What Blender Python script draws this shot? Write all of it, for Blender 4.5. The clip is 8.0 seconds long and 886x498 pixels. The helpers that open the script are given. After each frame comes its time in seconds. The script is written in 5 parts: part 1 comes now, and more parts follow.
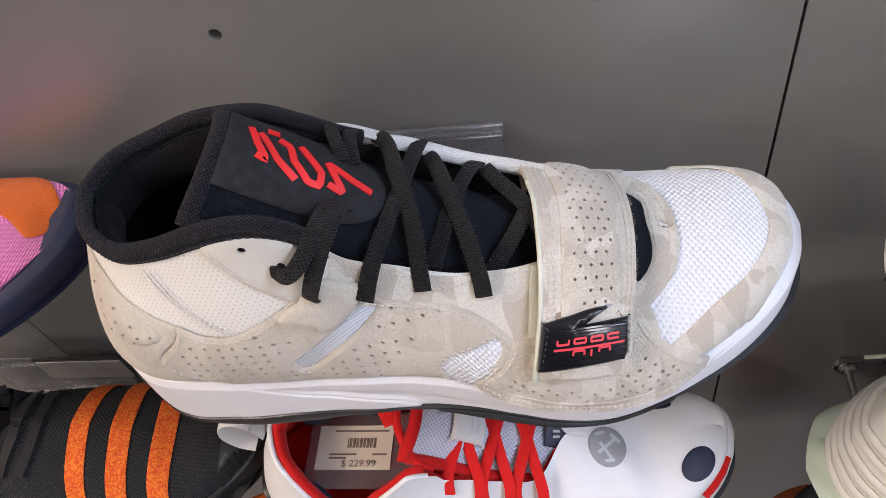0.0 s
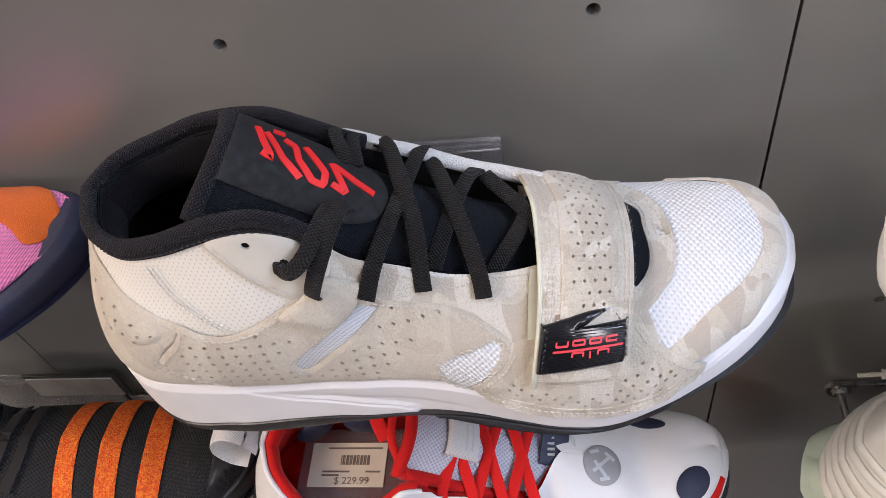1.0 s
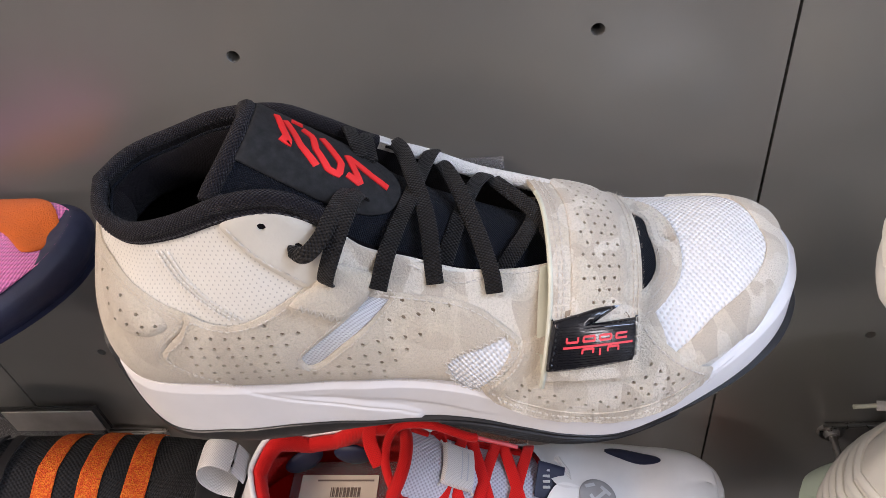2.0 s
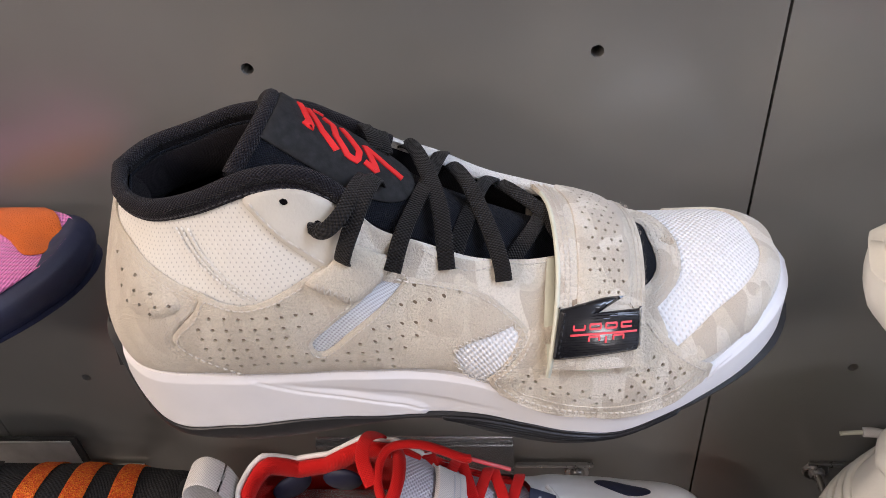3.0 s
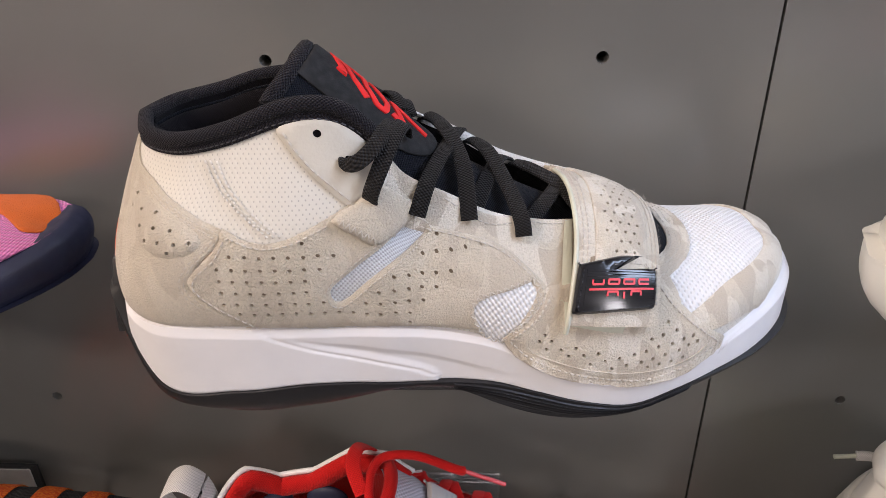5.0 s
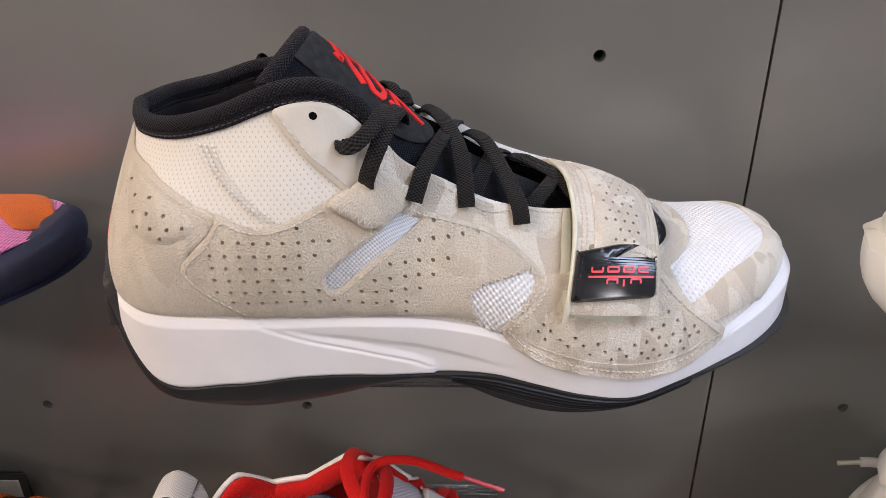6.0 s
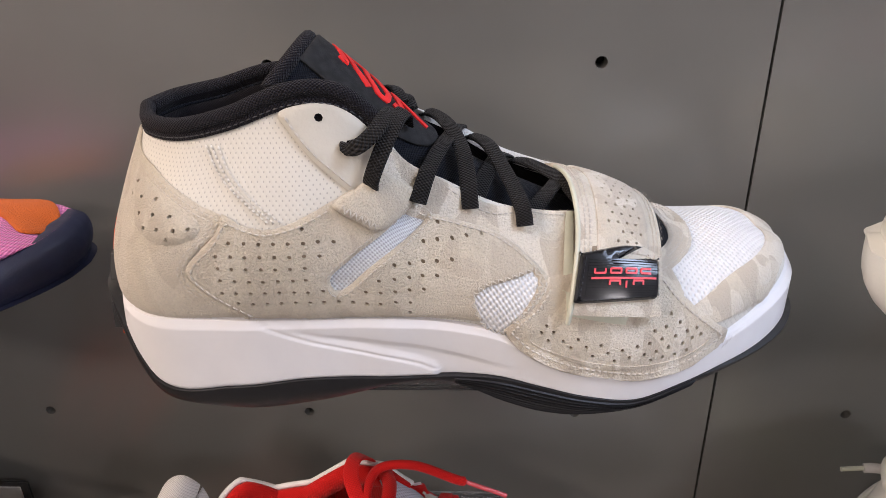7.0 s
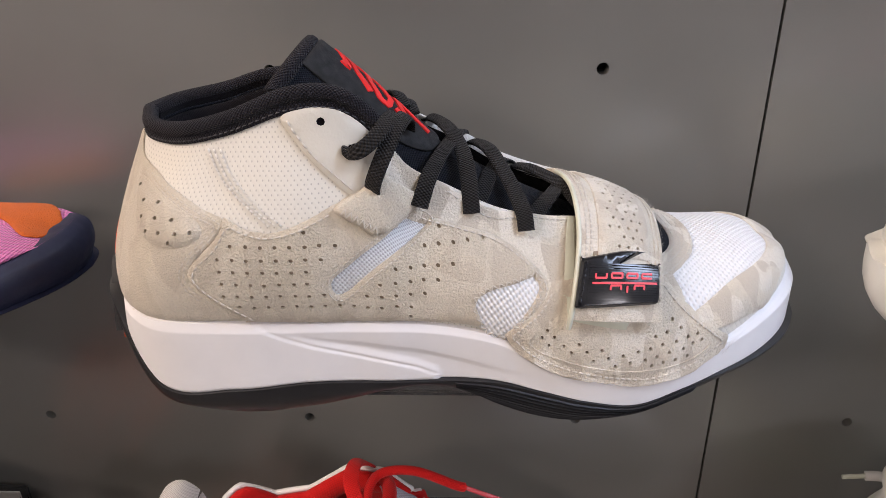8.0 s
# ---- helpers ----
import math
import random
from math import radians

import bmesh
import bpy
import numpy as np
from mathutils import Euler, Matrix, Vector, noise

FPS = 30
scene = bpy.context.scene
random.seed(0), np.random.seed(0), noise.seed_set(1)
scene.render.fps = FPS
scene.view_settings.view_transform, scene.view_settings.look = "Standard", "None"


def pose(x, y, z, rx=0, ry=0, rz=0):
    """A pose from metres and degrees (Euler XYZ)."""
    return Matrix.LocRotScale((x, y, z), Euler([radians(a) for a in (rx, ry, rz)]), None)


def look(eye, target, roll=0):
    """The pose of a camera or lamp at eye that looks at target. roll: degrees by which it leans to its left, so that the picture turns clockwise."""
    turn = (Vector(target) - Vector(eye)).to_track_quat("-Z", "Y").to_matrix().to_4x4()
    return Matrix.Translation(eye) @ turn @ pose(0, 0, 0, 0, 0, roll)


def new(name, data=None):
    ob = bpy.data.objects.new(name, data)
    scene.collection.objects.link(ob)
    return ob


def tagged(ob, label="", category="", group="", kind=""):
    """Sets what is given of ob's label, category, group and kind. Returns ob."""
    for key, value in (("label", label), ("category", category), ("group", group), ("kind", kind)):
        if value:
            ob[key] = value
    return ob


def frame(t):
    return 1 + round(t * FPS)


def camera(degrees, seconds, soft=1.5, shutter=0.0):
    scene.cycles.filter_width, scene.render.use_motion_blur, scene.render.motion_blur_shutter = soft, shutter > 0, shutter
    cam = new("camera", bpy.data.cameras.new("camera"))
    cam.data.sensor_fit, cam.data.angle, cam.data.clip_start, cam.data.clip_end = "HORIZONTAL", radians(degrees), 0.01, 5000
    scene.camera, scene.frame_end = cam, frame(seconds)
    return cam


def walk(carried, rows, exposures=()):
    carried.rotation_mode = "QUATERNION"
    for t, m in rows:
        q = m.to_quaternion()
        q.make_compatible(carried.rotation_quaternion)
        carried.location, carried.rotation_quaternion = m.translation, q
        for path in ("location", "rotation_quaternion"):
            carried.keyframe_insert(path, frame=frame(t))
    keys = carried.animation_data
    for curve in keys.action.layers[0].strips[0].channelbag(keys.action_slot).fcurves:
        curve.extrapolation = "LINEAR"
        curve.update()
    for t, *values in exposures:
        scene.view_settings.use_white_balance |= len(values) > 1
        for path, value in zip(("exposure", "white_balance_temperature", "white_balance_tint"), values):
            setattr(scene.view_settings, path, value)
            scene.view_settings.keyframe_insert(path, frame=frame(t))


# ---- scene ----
cam = camera(59.6, 8.0, 0.8)
PATH = [
    (0, (0.17, -0.295, 1.614), (-0.19, 0.881, 0.037), -16.4),
    (0.5, (0.169, -0.299, 1.611), (-0.183, 0.903, 0.052), -15.5),
    (1, (0.166, -0.308, 1.609), (-0.165, 0.945, 0.086), -14.0),
    (1.5, (0.159, -0.319, 1.6), (-0.142, 1.005, 0.131), -11.9),
    (3, (0.136, -0.365, 1.573), (-0.048, 1.178, 0.315), -5.9),
    (3.5, (0.127, -0.379, 1.559), (-0.02, 1.221, 0.368), -4.1),
    (4, (0.122, -0.393, 1.547), (0.011, 1.258, 0.422), -2.7),
    (4.5, (0.114, -0.402, 1.533), (0.027, 1.287, 0.465), -1.7),
    (5, (0.11, -0.406, 1.523), (0.039, 1.313, 0.504), -1.3),
    (6.5, (0.11, -0.413, 1.503), (0.046, 1.356, 0.572), -1.1),
    (7, (0.109, -0.415, 1.503), (0.042, 1.36, 0.583), -1.1),
    (7.5, (0.109, -0.416, 1.501), (0.039, 1.363, 0.59), -1.0),
    (8, (0.109, -0.416, 1.502), (0.039, 1.368, 0.6), -0.9),
]
walk(cam, [(t, look(eye, target, roll)) for t, eye, target, roll in PATH], [(0.0, -0.66, 6550, 18), (3.0, -0.66, 6650, 18), (8.0, -0.66, 6750, 18)])

# ---------- light ----------
world = bpy.data.worlds.new("world")
scene.world = world
world.use_nodes = True
wn = world.node_tree.nodes
wn["Background"].inputs[0].default_value = (0.9, 0.95, 1.0, 1)
wn["Background"].inputs[1].default_value = 0.05


def area(name, eye, target, sx, sy, power, colour):
    data = bpy.data.lights.new(name, "AREA")
    data.shape, data.size, data.size_y, data.energy, data.color = "RECTANGLE", sx, sy, power, colour
    ob = new(name, data)
    ob.matrix_world = look(eye, target)
    return ob


area("ceiling_lamp_warm", (-1.05, -0.55, 2.45), (-0.45, -0.03, 1.40), 0.55, 0.55, 29, (1.0, 0.87, 0.74))
area("ceiling_lamp_middle", (0.0, -1.5, 2.9), (0.05, -0.1, 1.3), 0.4, 0.4, 3, (1.0, 0.96, 0.92))
area("ceiling_lamp_cool", (1.25, -0.45, 2.45), (0.65, -0.02, 1.45), 0.55, 0.55, 30, (0.58, 0.75, 1.0))
# two rear lamps added as frontal fill for the lower display wall
area("fill_lamp_rear_west", (-1.7, -2.5, 2.9), (-0.3, 0.0, 1.1), 0.6, 0.6, 55, (1.0, 0.90, 0.80))
area("fill_lamp_rear_east", (2.0, -2.5, 2.9), (0.4, 0.0, 1.1), 0.6, 0.6, 45, (0.95, 0.96, 1.0))
# cool fill added from the right, inside the room; no window stands there
area("cool_fill_east", (2.9, -1.6, 1.7), (0.2, -0.1, 1.3), 1.4, 1.6, 16, (0.56, 0.72, 1.0))


# ---------- materials ----------
class Nodes:
    def __init__(self, name, rough=0.6, metal=0.0):
        self.mat = bpy.data.materials.new(name)
        self.mat.use_nodes = True
        self.t = self.mat.node_tree
        self.b = self.t.nodes["Principled BSDF"]
        self.b.inputs["Roughness"].default_value = rough
        self.b.inputs["Metallic"].default_value = metal

    def n(self, kind, **kw):
        node = self.t.nodes.new(kind)
        for k, v in kw.items():
            if k in node.inputs:
                node.inputs[k].default_value = v
        return node

    def link(self, a, b):
        self.t.links.new(a, b)

    def coord(self, which="Object"):
        return self.n("ShaderNodeTexCoord").outputs[which]

    def scaled(self, vec, sx, sy=None, sz=None, rot=0.0):
        m = self.n("ShaderNodeMapping")
        m.inputs["Scale"].default_value = (sx, sx if sy is None else sy, sx if sz is None else sz)
        m.inputs["Rotation"].default_value = (0, 0, rot)
        self.link(vec, m.inputs["Vector"])
        return m.outputs[0]

    def noise(self, vec, scale, detail=3.0, rough=0.55, distort=0.0):
        x = self.n("ShaderNodeTexNoise", Scale=scale, Detail=detail, Roughness=rough, Distortion=distort)
        self.link(vec, x.inputs["Vector"])
        return x.outputs["Fac"]

    def ramp(self, fac, stops, mode="LINEAR"):
        r = self.n("ShaderNodeValToRGB")
        r.color_ramp.interpolation = mode
        el = r.color_ramp.elements
        while len(el) < len(stops):
            el.new(0.5)
        for e, (p, c) in zip(el, stops):
            e.position, e.color = p, (*c, 1) if len(c) == 3 else c
        self.link(fac, r.inputs["Fac"])
        return r.outputs["Color"]

    def mix(self, fac, a, b, blend="MIX"):
        m = self.n("ShaderNodeMix")
        m.data_type, m.blend_type = "RGBA", blend
        for sock, v in ((m.inputs[0], fac), (m.inputs[6], a), (m.inputs[7], b)):
            if isinstance(v, (int, float)):
                sock.default_value = v
            elif isinstance(v, tuple):
                sock.default_value = (*v, 1)
            else:
                self.link(v, sock)
        return m.outputs[2]

    def math(self, op, a, b=0.0):
        m = self.n("ShaderNodeMath")
        m.operation = op
        for sock, v in ((m.inputs[0], a), (m.inputs[1], b)):
            if isinstance(v, (int, float)):
                sock.default_value = v
            else:
                self.link(v, sock)
        return m.outputs[0]

    def xyz(self, vec):
        s = self.n("ShaderNodeSeparateXYZ")
        self.link(vec, s.inputs[0])
        return s.outputs[0], s.outputs[1], s.outputs[2]

    def colour(self, c):
        if isinstance(c, tuple):
            self.b.inputs["Base Color"].default_value = (*c, 1)
        else:
            self.link(c, self.b.inputs["Base Color"])

    def bump(self, height, strength, dist, chain=None):
        x = self.n("ShaderNodeBump", Strength=strength, Distance=dist)
        self.link(height, x.inputs["Height"])
        if chain is not None:
            self.link(chain, x.inputs["Normal"])
        return x.outputs[0]

    def normal(self, o):
        self.link(o, self.b.inputs["Normal"])

    def rough(self, o):
        self.link(o, self.b.inputs["Roughness"])


def shade(c, k):
    return tuple(min(1.0, v * k) for v in c)


def plain(name, c, rough=0.5, metal=0.0, vary=0.12, scale=60.0, bump=0.15, dist=0.0006, sheen=0.0, coat=0.0):
    """Paint, rubber, plastic: a colour with slight cloudiness, fine relief and uneven gloss."""
    m = Nodes(name, rough, metal)
    o = m.coord()
    f = m.noise(o, scale, 4)
    m.colour(m.ramp(f, [(0.3, shade(c, 1 - vary)), (0.7, shade(c, 1 + vary))]))
    m.rough(m.ramp(m.noise(o, scale * 2.3, 3), [(0.3, (rough * 0.85,) * 3), (0.7, (min(1, rough * 1.15),) * 3)]))
    m.normal(m.bump(m.noise(o, scale * 18, 3), bump, dist))
    m.b.inputs["Sheen Weight"].default_value = sheen
    m.b.inputs["Coat Weight"].default_value = coat
    return m.mat


def woven(name, c, pu, pv, depth=0.5, dist=0.0008, rough=0.85, dark=0.55, sheen=0.2, soft=(0.05, 0.6)):
    """Cloth with a staggered weave; pu, pv: metres of one repeat across and along."""
    m = Nodes(name, rough)
    uv = m.coord("UV")
    wob = m.n("ShaderNodeVectorMath")
    wob.operation = "ADD"
    nz = m.n("ShaderNodeTexNoise", Scale=90.0, Detail=2.0)
    m.link(uv, nz.inputs["Vector"])
    sc = m.n("ShaderNodeVectorMath")
    sc.operation = "SCALE"
    sc.inputs["Scale"].default_value = min(pu, pv) * 0.25
    m.link(nz.outputs["Color"], sc.inputs[0])
    m.link(uv, wob.inputs[0])
    m.link(sc.outputs[0], wob.inputs[1])
    x, y, _ = m.xyz(wob.outputs[0])
    a = m.math("SINE", m.math("MULTIPLY", x, 2 * math.pi / pu))
    b = m.math("SINE", m.math("MULTIPLY", y, 2 * math.pi / pv))
    h = m.math("MULTIPLY_ADD", m.math("MULTIPLY", a, b), 0.5)
    h.node.inputs[2].default_value = 0.5
    big = m.noise(uv, 25, 3)
    # weave hollows darkened in the colour itself, in place of their shade
    base = m.ramp(h, [(soft[0], shade(c, dark)), (soft[1], c)])
    m.colour(m.mix(m.math("MULTIPLY", big, 0.25), base, shade(c, 0.8)))
    fine = m.noise(uv, 2500, 2)
    m.normal(m.bump(fine, 0.25, 0.0003, m.bump(h, depth, dist)))
    m.b.inputs["Sheen Weight"].default_value = sheen
    m.b.inputs["Specular IOR Level"].default_value = 0.15
    return m.mat


def suede(name, base, camo=0.0, dark=(0.40, 0.34, 0.28), light=(0.62, 0.56, 0.48), scale=26.0, sheen=0.35):
    """Napped leather, with an optional camouflage print in three close tones."""
    m = Nodes(name, 0.95)
    o = m.coord()
    nap = m.noise(o, 1100, 5, 0.62)
    cloud = m.noise(o, 70, 4)
    c = m.ramp(cloud, [(0.3, shade(base, 0.90)), (0.7, shade(base, 1.07))])
    if camo:
        v = m.scaled(o, 1.15, 0.8, 0.6, 0.4)
        n1 = m.noise(v, scale, 0.4, 0.3, 0.55)
        off = m.n("ShaderNodeVectorMath")
        off.operation = "ADD"
        off.inputs[1].default_value = (3.1, 1.7, 5.3)
        m.link(v, off.inputs[0])
        n2 = m.noise(off.outputs[0], scale * 1.15, 0.4, 0.3, 0.6)
        c = m.mix(m.math("MULTIPLY", m.ramp(n1, [(0.505, (0, 0, 0)), (0.515, (1, 1, 1))]), camo), c, dark)
        c = m.mix(m.math("MULTIPLY", m.ramp(n2, [(0.545, (0, 0, 0)), (0.555, (1, 1, 1))]), camo), c, light)
    c = m.mix(m.ramp(nap, [(0.34, (0.45,) * 3), (0.54, (0, 0, 0))]), c, shade(base, 0.70))
    c = m.mix(m.ramp(m.noise(o, 1900, 2), [(0.60, (0, 0, 0)), (0.72, (0.45,) * 3)]), c, shade(base, 1.28))
    m.colour(c)
    m.normal(m.bump(nap, 0.9, 0.0012, m.bump(cloud, 0.1, 0.0010)))
    m.b.inputs["Sheen Weight"].default_value = sheen
    m.b.inputs["Sheen Roughness"].default_value = 0.6
    return m.mat


def clear(name, c=(0.95, 0.97, 0.98), rough=0.06):
    m = Nodes(name, rough)
    m.colour(c)
    m.b.inputs["Transmission Weight"].default_value = 0.92
    m.b.inputs["IOR"].default_value = 1.47
    m.rough(m.ramp(m.noise(m.coord(), 120, 3), [(0.3, (rough * 0.6,) * 3), (0.7, (rough * 1.6,) * 3)]))
    return m.mat


def wall_paint():
    m = Nodes("satin_grey_metal_paint", 0.3, 0.45)
    o = m.coord()
    m.colour(m.ramp(m.noise(o, 5, 4), [(0.3, (0.230, 0.225, 0.210)), (0.7, (0.268, 0.263, 0.247))]))
    m.rough(m.ramp(m.noise(o, 9, 5), [(0.3, (0.28,) * 3), (0.7, (0.33,) * 3)]))
    m.normal(m.bump(m.noise(o, 1400, 2), 0.015, 0.0002, m.bump(m.noise(o, 7, 2), 0.10, 0.004)))
    m.b.inputs["Specular IOR Level"].default_value = 0.6
    return m.mat


M_WALL = wall_paint()
M_GAP = plain("dark_gap", (0.02, 0.02, 0.02), 0.9)
M_CHROME = plain("brushed_steel", (0.45, 0.44, 0.43), 0.3, 1.0)
M_ACRYL = clear("clear_acrylic", (0.72, 0.73, 0.76))
M_SUEDE = suede("beige_suede", (0.64, 0.568, 0.450), 0.6, (0.545, 0.470, 0.372), (0.70, 0.632, 0.520), 60.0)
M_CAMO = suede("camouflage_suede", (0.68, 0.610, 0.495), 0.95, (0.565, 0.492, 0.395), (0.75, 0.69, 0.590), 66.0)
M_MESH_TOE = woven("white_toe_mesh", (0.82, 0.82, 0.82), 0.0027, 0.0034, 0.85, 0.0009, 0.85, 0.74, 0.2, (0.02, 0.34))
M_MESH_COLLAR = woven("cream_collar_mesh", (0.75, 0.72, 0.65), 0.0026, 0.0036, 0.35, 0.0004, 0.85, 0.62, 0.2, (0.02, 0.20))
M_MESH_FINE = woven("fine_white_mesh", (0.72, 0.74, 0.76), 0.0018, 0.0016, 0.6, 0.0005)
M_BLACKCLOTH = woven("black_knit", (0.016, 0.014, 0.019), 0.0015, 0.0013, 1.0, 0.0008, 0.8, 0.20, 0.06)
M_TONGUE = woven("black_nylon", (0.008, 0.010, 0.016), 0.0012, 0.0011, 0.9, 0.0005, 0.55, 0.35, 0.02)
M_LINING = woven("black_lining", (0.006, 0.005, 0.007), 0.0010, 0.0010, 0.6, 0.0004, 0.95, 0.5, 0.03)
M_RUBBERPANEL = plain("black_soft_rubber", (0.010, 0.010, 0.011), 0.85, 0, 0.15, 120, 0.35, 0.0005)
M_MIDSOLE = plain("white_foam_rubber", (0.78, 0.77, 0.78), 0.42, 0, 0.025, 50, 0.05, 0.0003)
M_OUTSOLE = plain("black_rubber", (0.015, 0.015, 0.017), 0.38, 0, 0.15, 80, 0.15, 0.0004)
M_ORANGE = plain("orange_rubber", (0.85, 0.12, 0.03), 0.5)
M_INSOLE = plain("dark_grey_insole", (0.05, 0.05, 0.055), 0.5)

# ---------- mesh helpers ----------


def part(name, bm, material, parent=None, label="", smooth=True):
    me = bpy.data.meshes.new(name)
    bm.to_mesh(me)
    bm.free()
    if smooth:
        me.shade_smooth()
        me.set_sharp_from_angle(angle=radians(50))
    me.materials.append(material)
    ob = new(name, me)
    if parent is not None:
        ob.parent = parent
    if label:
        tagged(ob, label)
    return ob


def crom(keys, u):
    """Smooth interpolation through rows of keys at float index u."""
    k = np.asarray(keys, float)
    u = np.clip(np.asarray(u, float), 0, len(k) - 1)
    i = np.clip(u.astype(int), 0, len(k) - 2)
    f = (u - i)[:, None]
    p = lambda j: k[np.clip(j, 0, len(k) - 1)]
    a, b, c, d = p(i - 1), p(i), p(i + 1), p(i + 2)
    return 0.5 * (2 * b + (c - a) * f + (2 * a - 5 * b + 4 * c - d) * f * f + (3 * b - a - 3 * c + d) * f ** 3)


def sheet(P, closed_u=False, flip=False, uv=None):
    """A quad grid from an array of points (columns, rows, 3); UVs in metres of run."""
    P = np.asarray(P, float)
    n, m = P.shape[:2]
    bm = bmesh.new()
    lay = bm.loops.layers.uv.new("UVMap")
    V = [[bm.verts.new(P[i, j]) for j in range(m)] for i in range(n)]
    if uv is None:
        du = np.linalg.norm(np.diff(P[:, m // 2], axis=0), axis=1)
        su = np.concatenate([[0], np.cumsum(du)])
        mid = n // 2
        dv = np.linalg.norm(np.diff(P, axis=1), axis=2)
        sv = np.concatenate([np.zeros((n, 1)), np.cumsum(dv, axis=1)], axis=1)
        uv = lambda i, j: (su[i % n] if i < n else su[-1], sv[i % n, j])
    for i in range(n if closed_u else n - 1):
        for j in range(m - 1):
            ids = [(i, j), (i + 1, j), (i + 1, j + 1), (i, j + 1)]
            if flip:
                ids.reverse()
            vs = [V[a % n][b] for a, b in ids]
            f = bm.faces.new(vs)
            for loop, (a, b) in zip(f.loops, ids):
                loop[lay].uv = uv(a, b)
    return bm


def tube(path, radius, sides=10, closed=False, squash=1.0):
    """A round tube along points."""
    P = [Vector(p) for p in path]
    n = len(P)
    rings = []
    up = Vector((0, 0, 1))
    for i in range(n):
        a, b = (P[i - 1], P[(i + 1) % n]) if closed else (P[max(i - 1, 0)], P[min(i + 1, n - 1)])
        t = (b - a).normalized()
        s = t.cross(up)
        s = s.normalized() if s.length > 1e-4 else Vector((1, 0, 0))
        w = s.cross(t)
        r = radius(i / (n - 1)) if callable(radius) else radius
        rings.append([P[i] + s * math.cos(q) * r + w * math.sin(q) * r * squash for q in [2 * math.pi * k / sides for k in range(sides + 1)]])
    bm = sheet(rings, closed)
    bmesh.ops.remove_doubles(bm, verts=bm.verts, dist=1e-6)
    if not closed:
        bmesh.ops.holes_fill(bm, edges=[e for e in bm.edges if e.is_boundary])
    bmesh.ops.recalc_face_normals(bm, faces=bm.faces)
    return bm


def ribbon(path, normals, width, thick, n=40, dome=0.35):
    """A flat lace along points: width across, thickness along the normals; UVs in metres."""
    P = crom(path, np.linspace(0, len(path) - 1, n))
    N = crom(normals, np.linspace(0, len(path) - 1, n))
    sec = []
    for q in np.linspace(0, 2 * math.pi, 15):
        c, s = math.cos(q), math.sin(q)
        sec.append((math.copysign(abs(c) ** 0.6, c) * width / 2, math.copysign(abs(s) ** 0.8, s) * thick / 2))
    rings = []
    for i in range(n):
        t = Vector(P[min(i + 1, n - 1)] - P[max(i - 1, 0)]).normalized()
        w = Vector(N[i])
        w = (w - t * w.dot(t)).normalized()
        s = t.cross(w)
        rings.append([Vector(P[i]) + s * a + w * b for a, b in sec])
    bm = sheet(rings)
    bmesh.ops.remove_doubles(bm, verts=bm.verts, dist=1e-6)
    bmesh.ops.holes_fill(bm, edges=[e for e in bm.edges if e.is_boundary])
    bmesh.ops.recalc_face_normals(bm, faces=bm.faces)
    return bm


def slab(x0, x1, y0, y1, z0, z1, bevel=0.0, seg=2):
    bm = bmesh.new()
    bmesh.ops.create_cube(bm, size=1, matrix=Matrix.LocRotScale(((x0 + x1) / 2, (y0 + y1) / 2, (z0 + z1) / 2), None, (x1 - x0, y1 - y0, z1 - z0)))
    if bevel:
        bmesh.ops.bevel(bm, geom=bm.edges[:], offset=bevel, segments=seg, affect="EDGES")
    return bm


# ---------- the shop wall ----------
PITCH = 0.18
HOLE_ROWS = (1.638, 1.400, 1.163, 0.925, 0.688)
JOINTS = (-0.27, 0.27, 0.81)


def wall_panel(x0, x1, z0, z1, holes, hr=0.0034):
    """A sheet-metal panel with round holes through its face."""
    bm = bmesh.new()
    pts, edges = [], []
    for x, z in ((x0, z0), (x1, z0), (x1, z1), (x0, z1)):
        pts.append(Vector((x, z)))
    edges += [(0, 1), (1, 2), (2, 3), (3, 0)]
    for hx, hz in holes:
        b = len(pts)
        for k in range(20):
            q = 2 * math.pi * k / 20
            pts.append(Vector((hx + hr * math.cos(q), hz + hr * math.sin(q))))
            edges.append((b + k, b + (k + 1) % 20))
    from mathutils.geometry import delaunay_2d_cdt
    vs, es, fs, *_ = delaunay_2d_cdt(pts, edges, [], 1, 1e-6)
    V = [bm.verts.new((v.x, 0, v.y)) for v in vs]
    for f in fs:
        c = sum((vs[i] for i in f), Vector((0, 0))) / len(f)
        if any((c.x - hx) ** 2 + (c.y - hz) ** 2 < hr * hr for hx, hz in holes):
            continue
        bm.faces.new([V[i] for i in f])
    bmesh.ops.recalc_face_normals(bm, faces=bm.faces)
    for f in bm.faces:
        if f.normal.y > 0:
            f.normal_flip()
    ext = bmesh.ops.extrude_face_region(bm, geom=bm.faces[:])
    for v in [g for g in ext["geom"] if isinstance(g, bmesh.types.BMVert)]:
        v.co.y += 0.012
    bmesh.ops.recalc_face_normals(bm, faces=bm.faces)
    return bm


wall = tagged(new("wall_display"), "satin grey metal shop display wall with drilled holes", "wall", "", "structure")
bounds = [-1.8, *JOINTS, 1.9]
for k in range(4):
    a, b = bounds[k] + 0.0008, bounds[k + 1] - 0.0008
    holes = [(i * PITCH, z) for i in range(-9, 11) for z in HOLE_ROWS if a + 0.02 < i * PITCH < b - 0.02]
    part("panel", wall_panel(a, b, 0.3, 2.3, holes), M_WALL, wall, smooth=False)
part("wall_backing", slab(-1.8, 1.9, 0.0122, 0.03, 0.3, 2.3), M_GAP, wall, smooth=False)

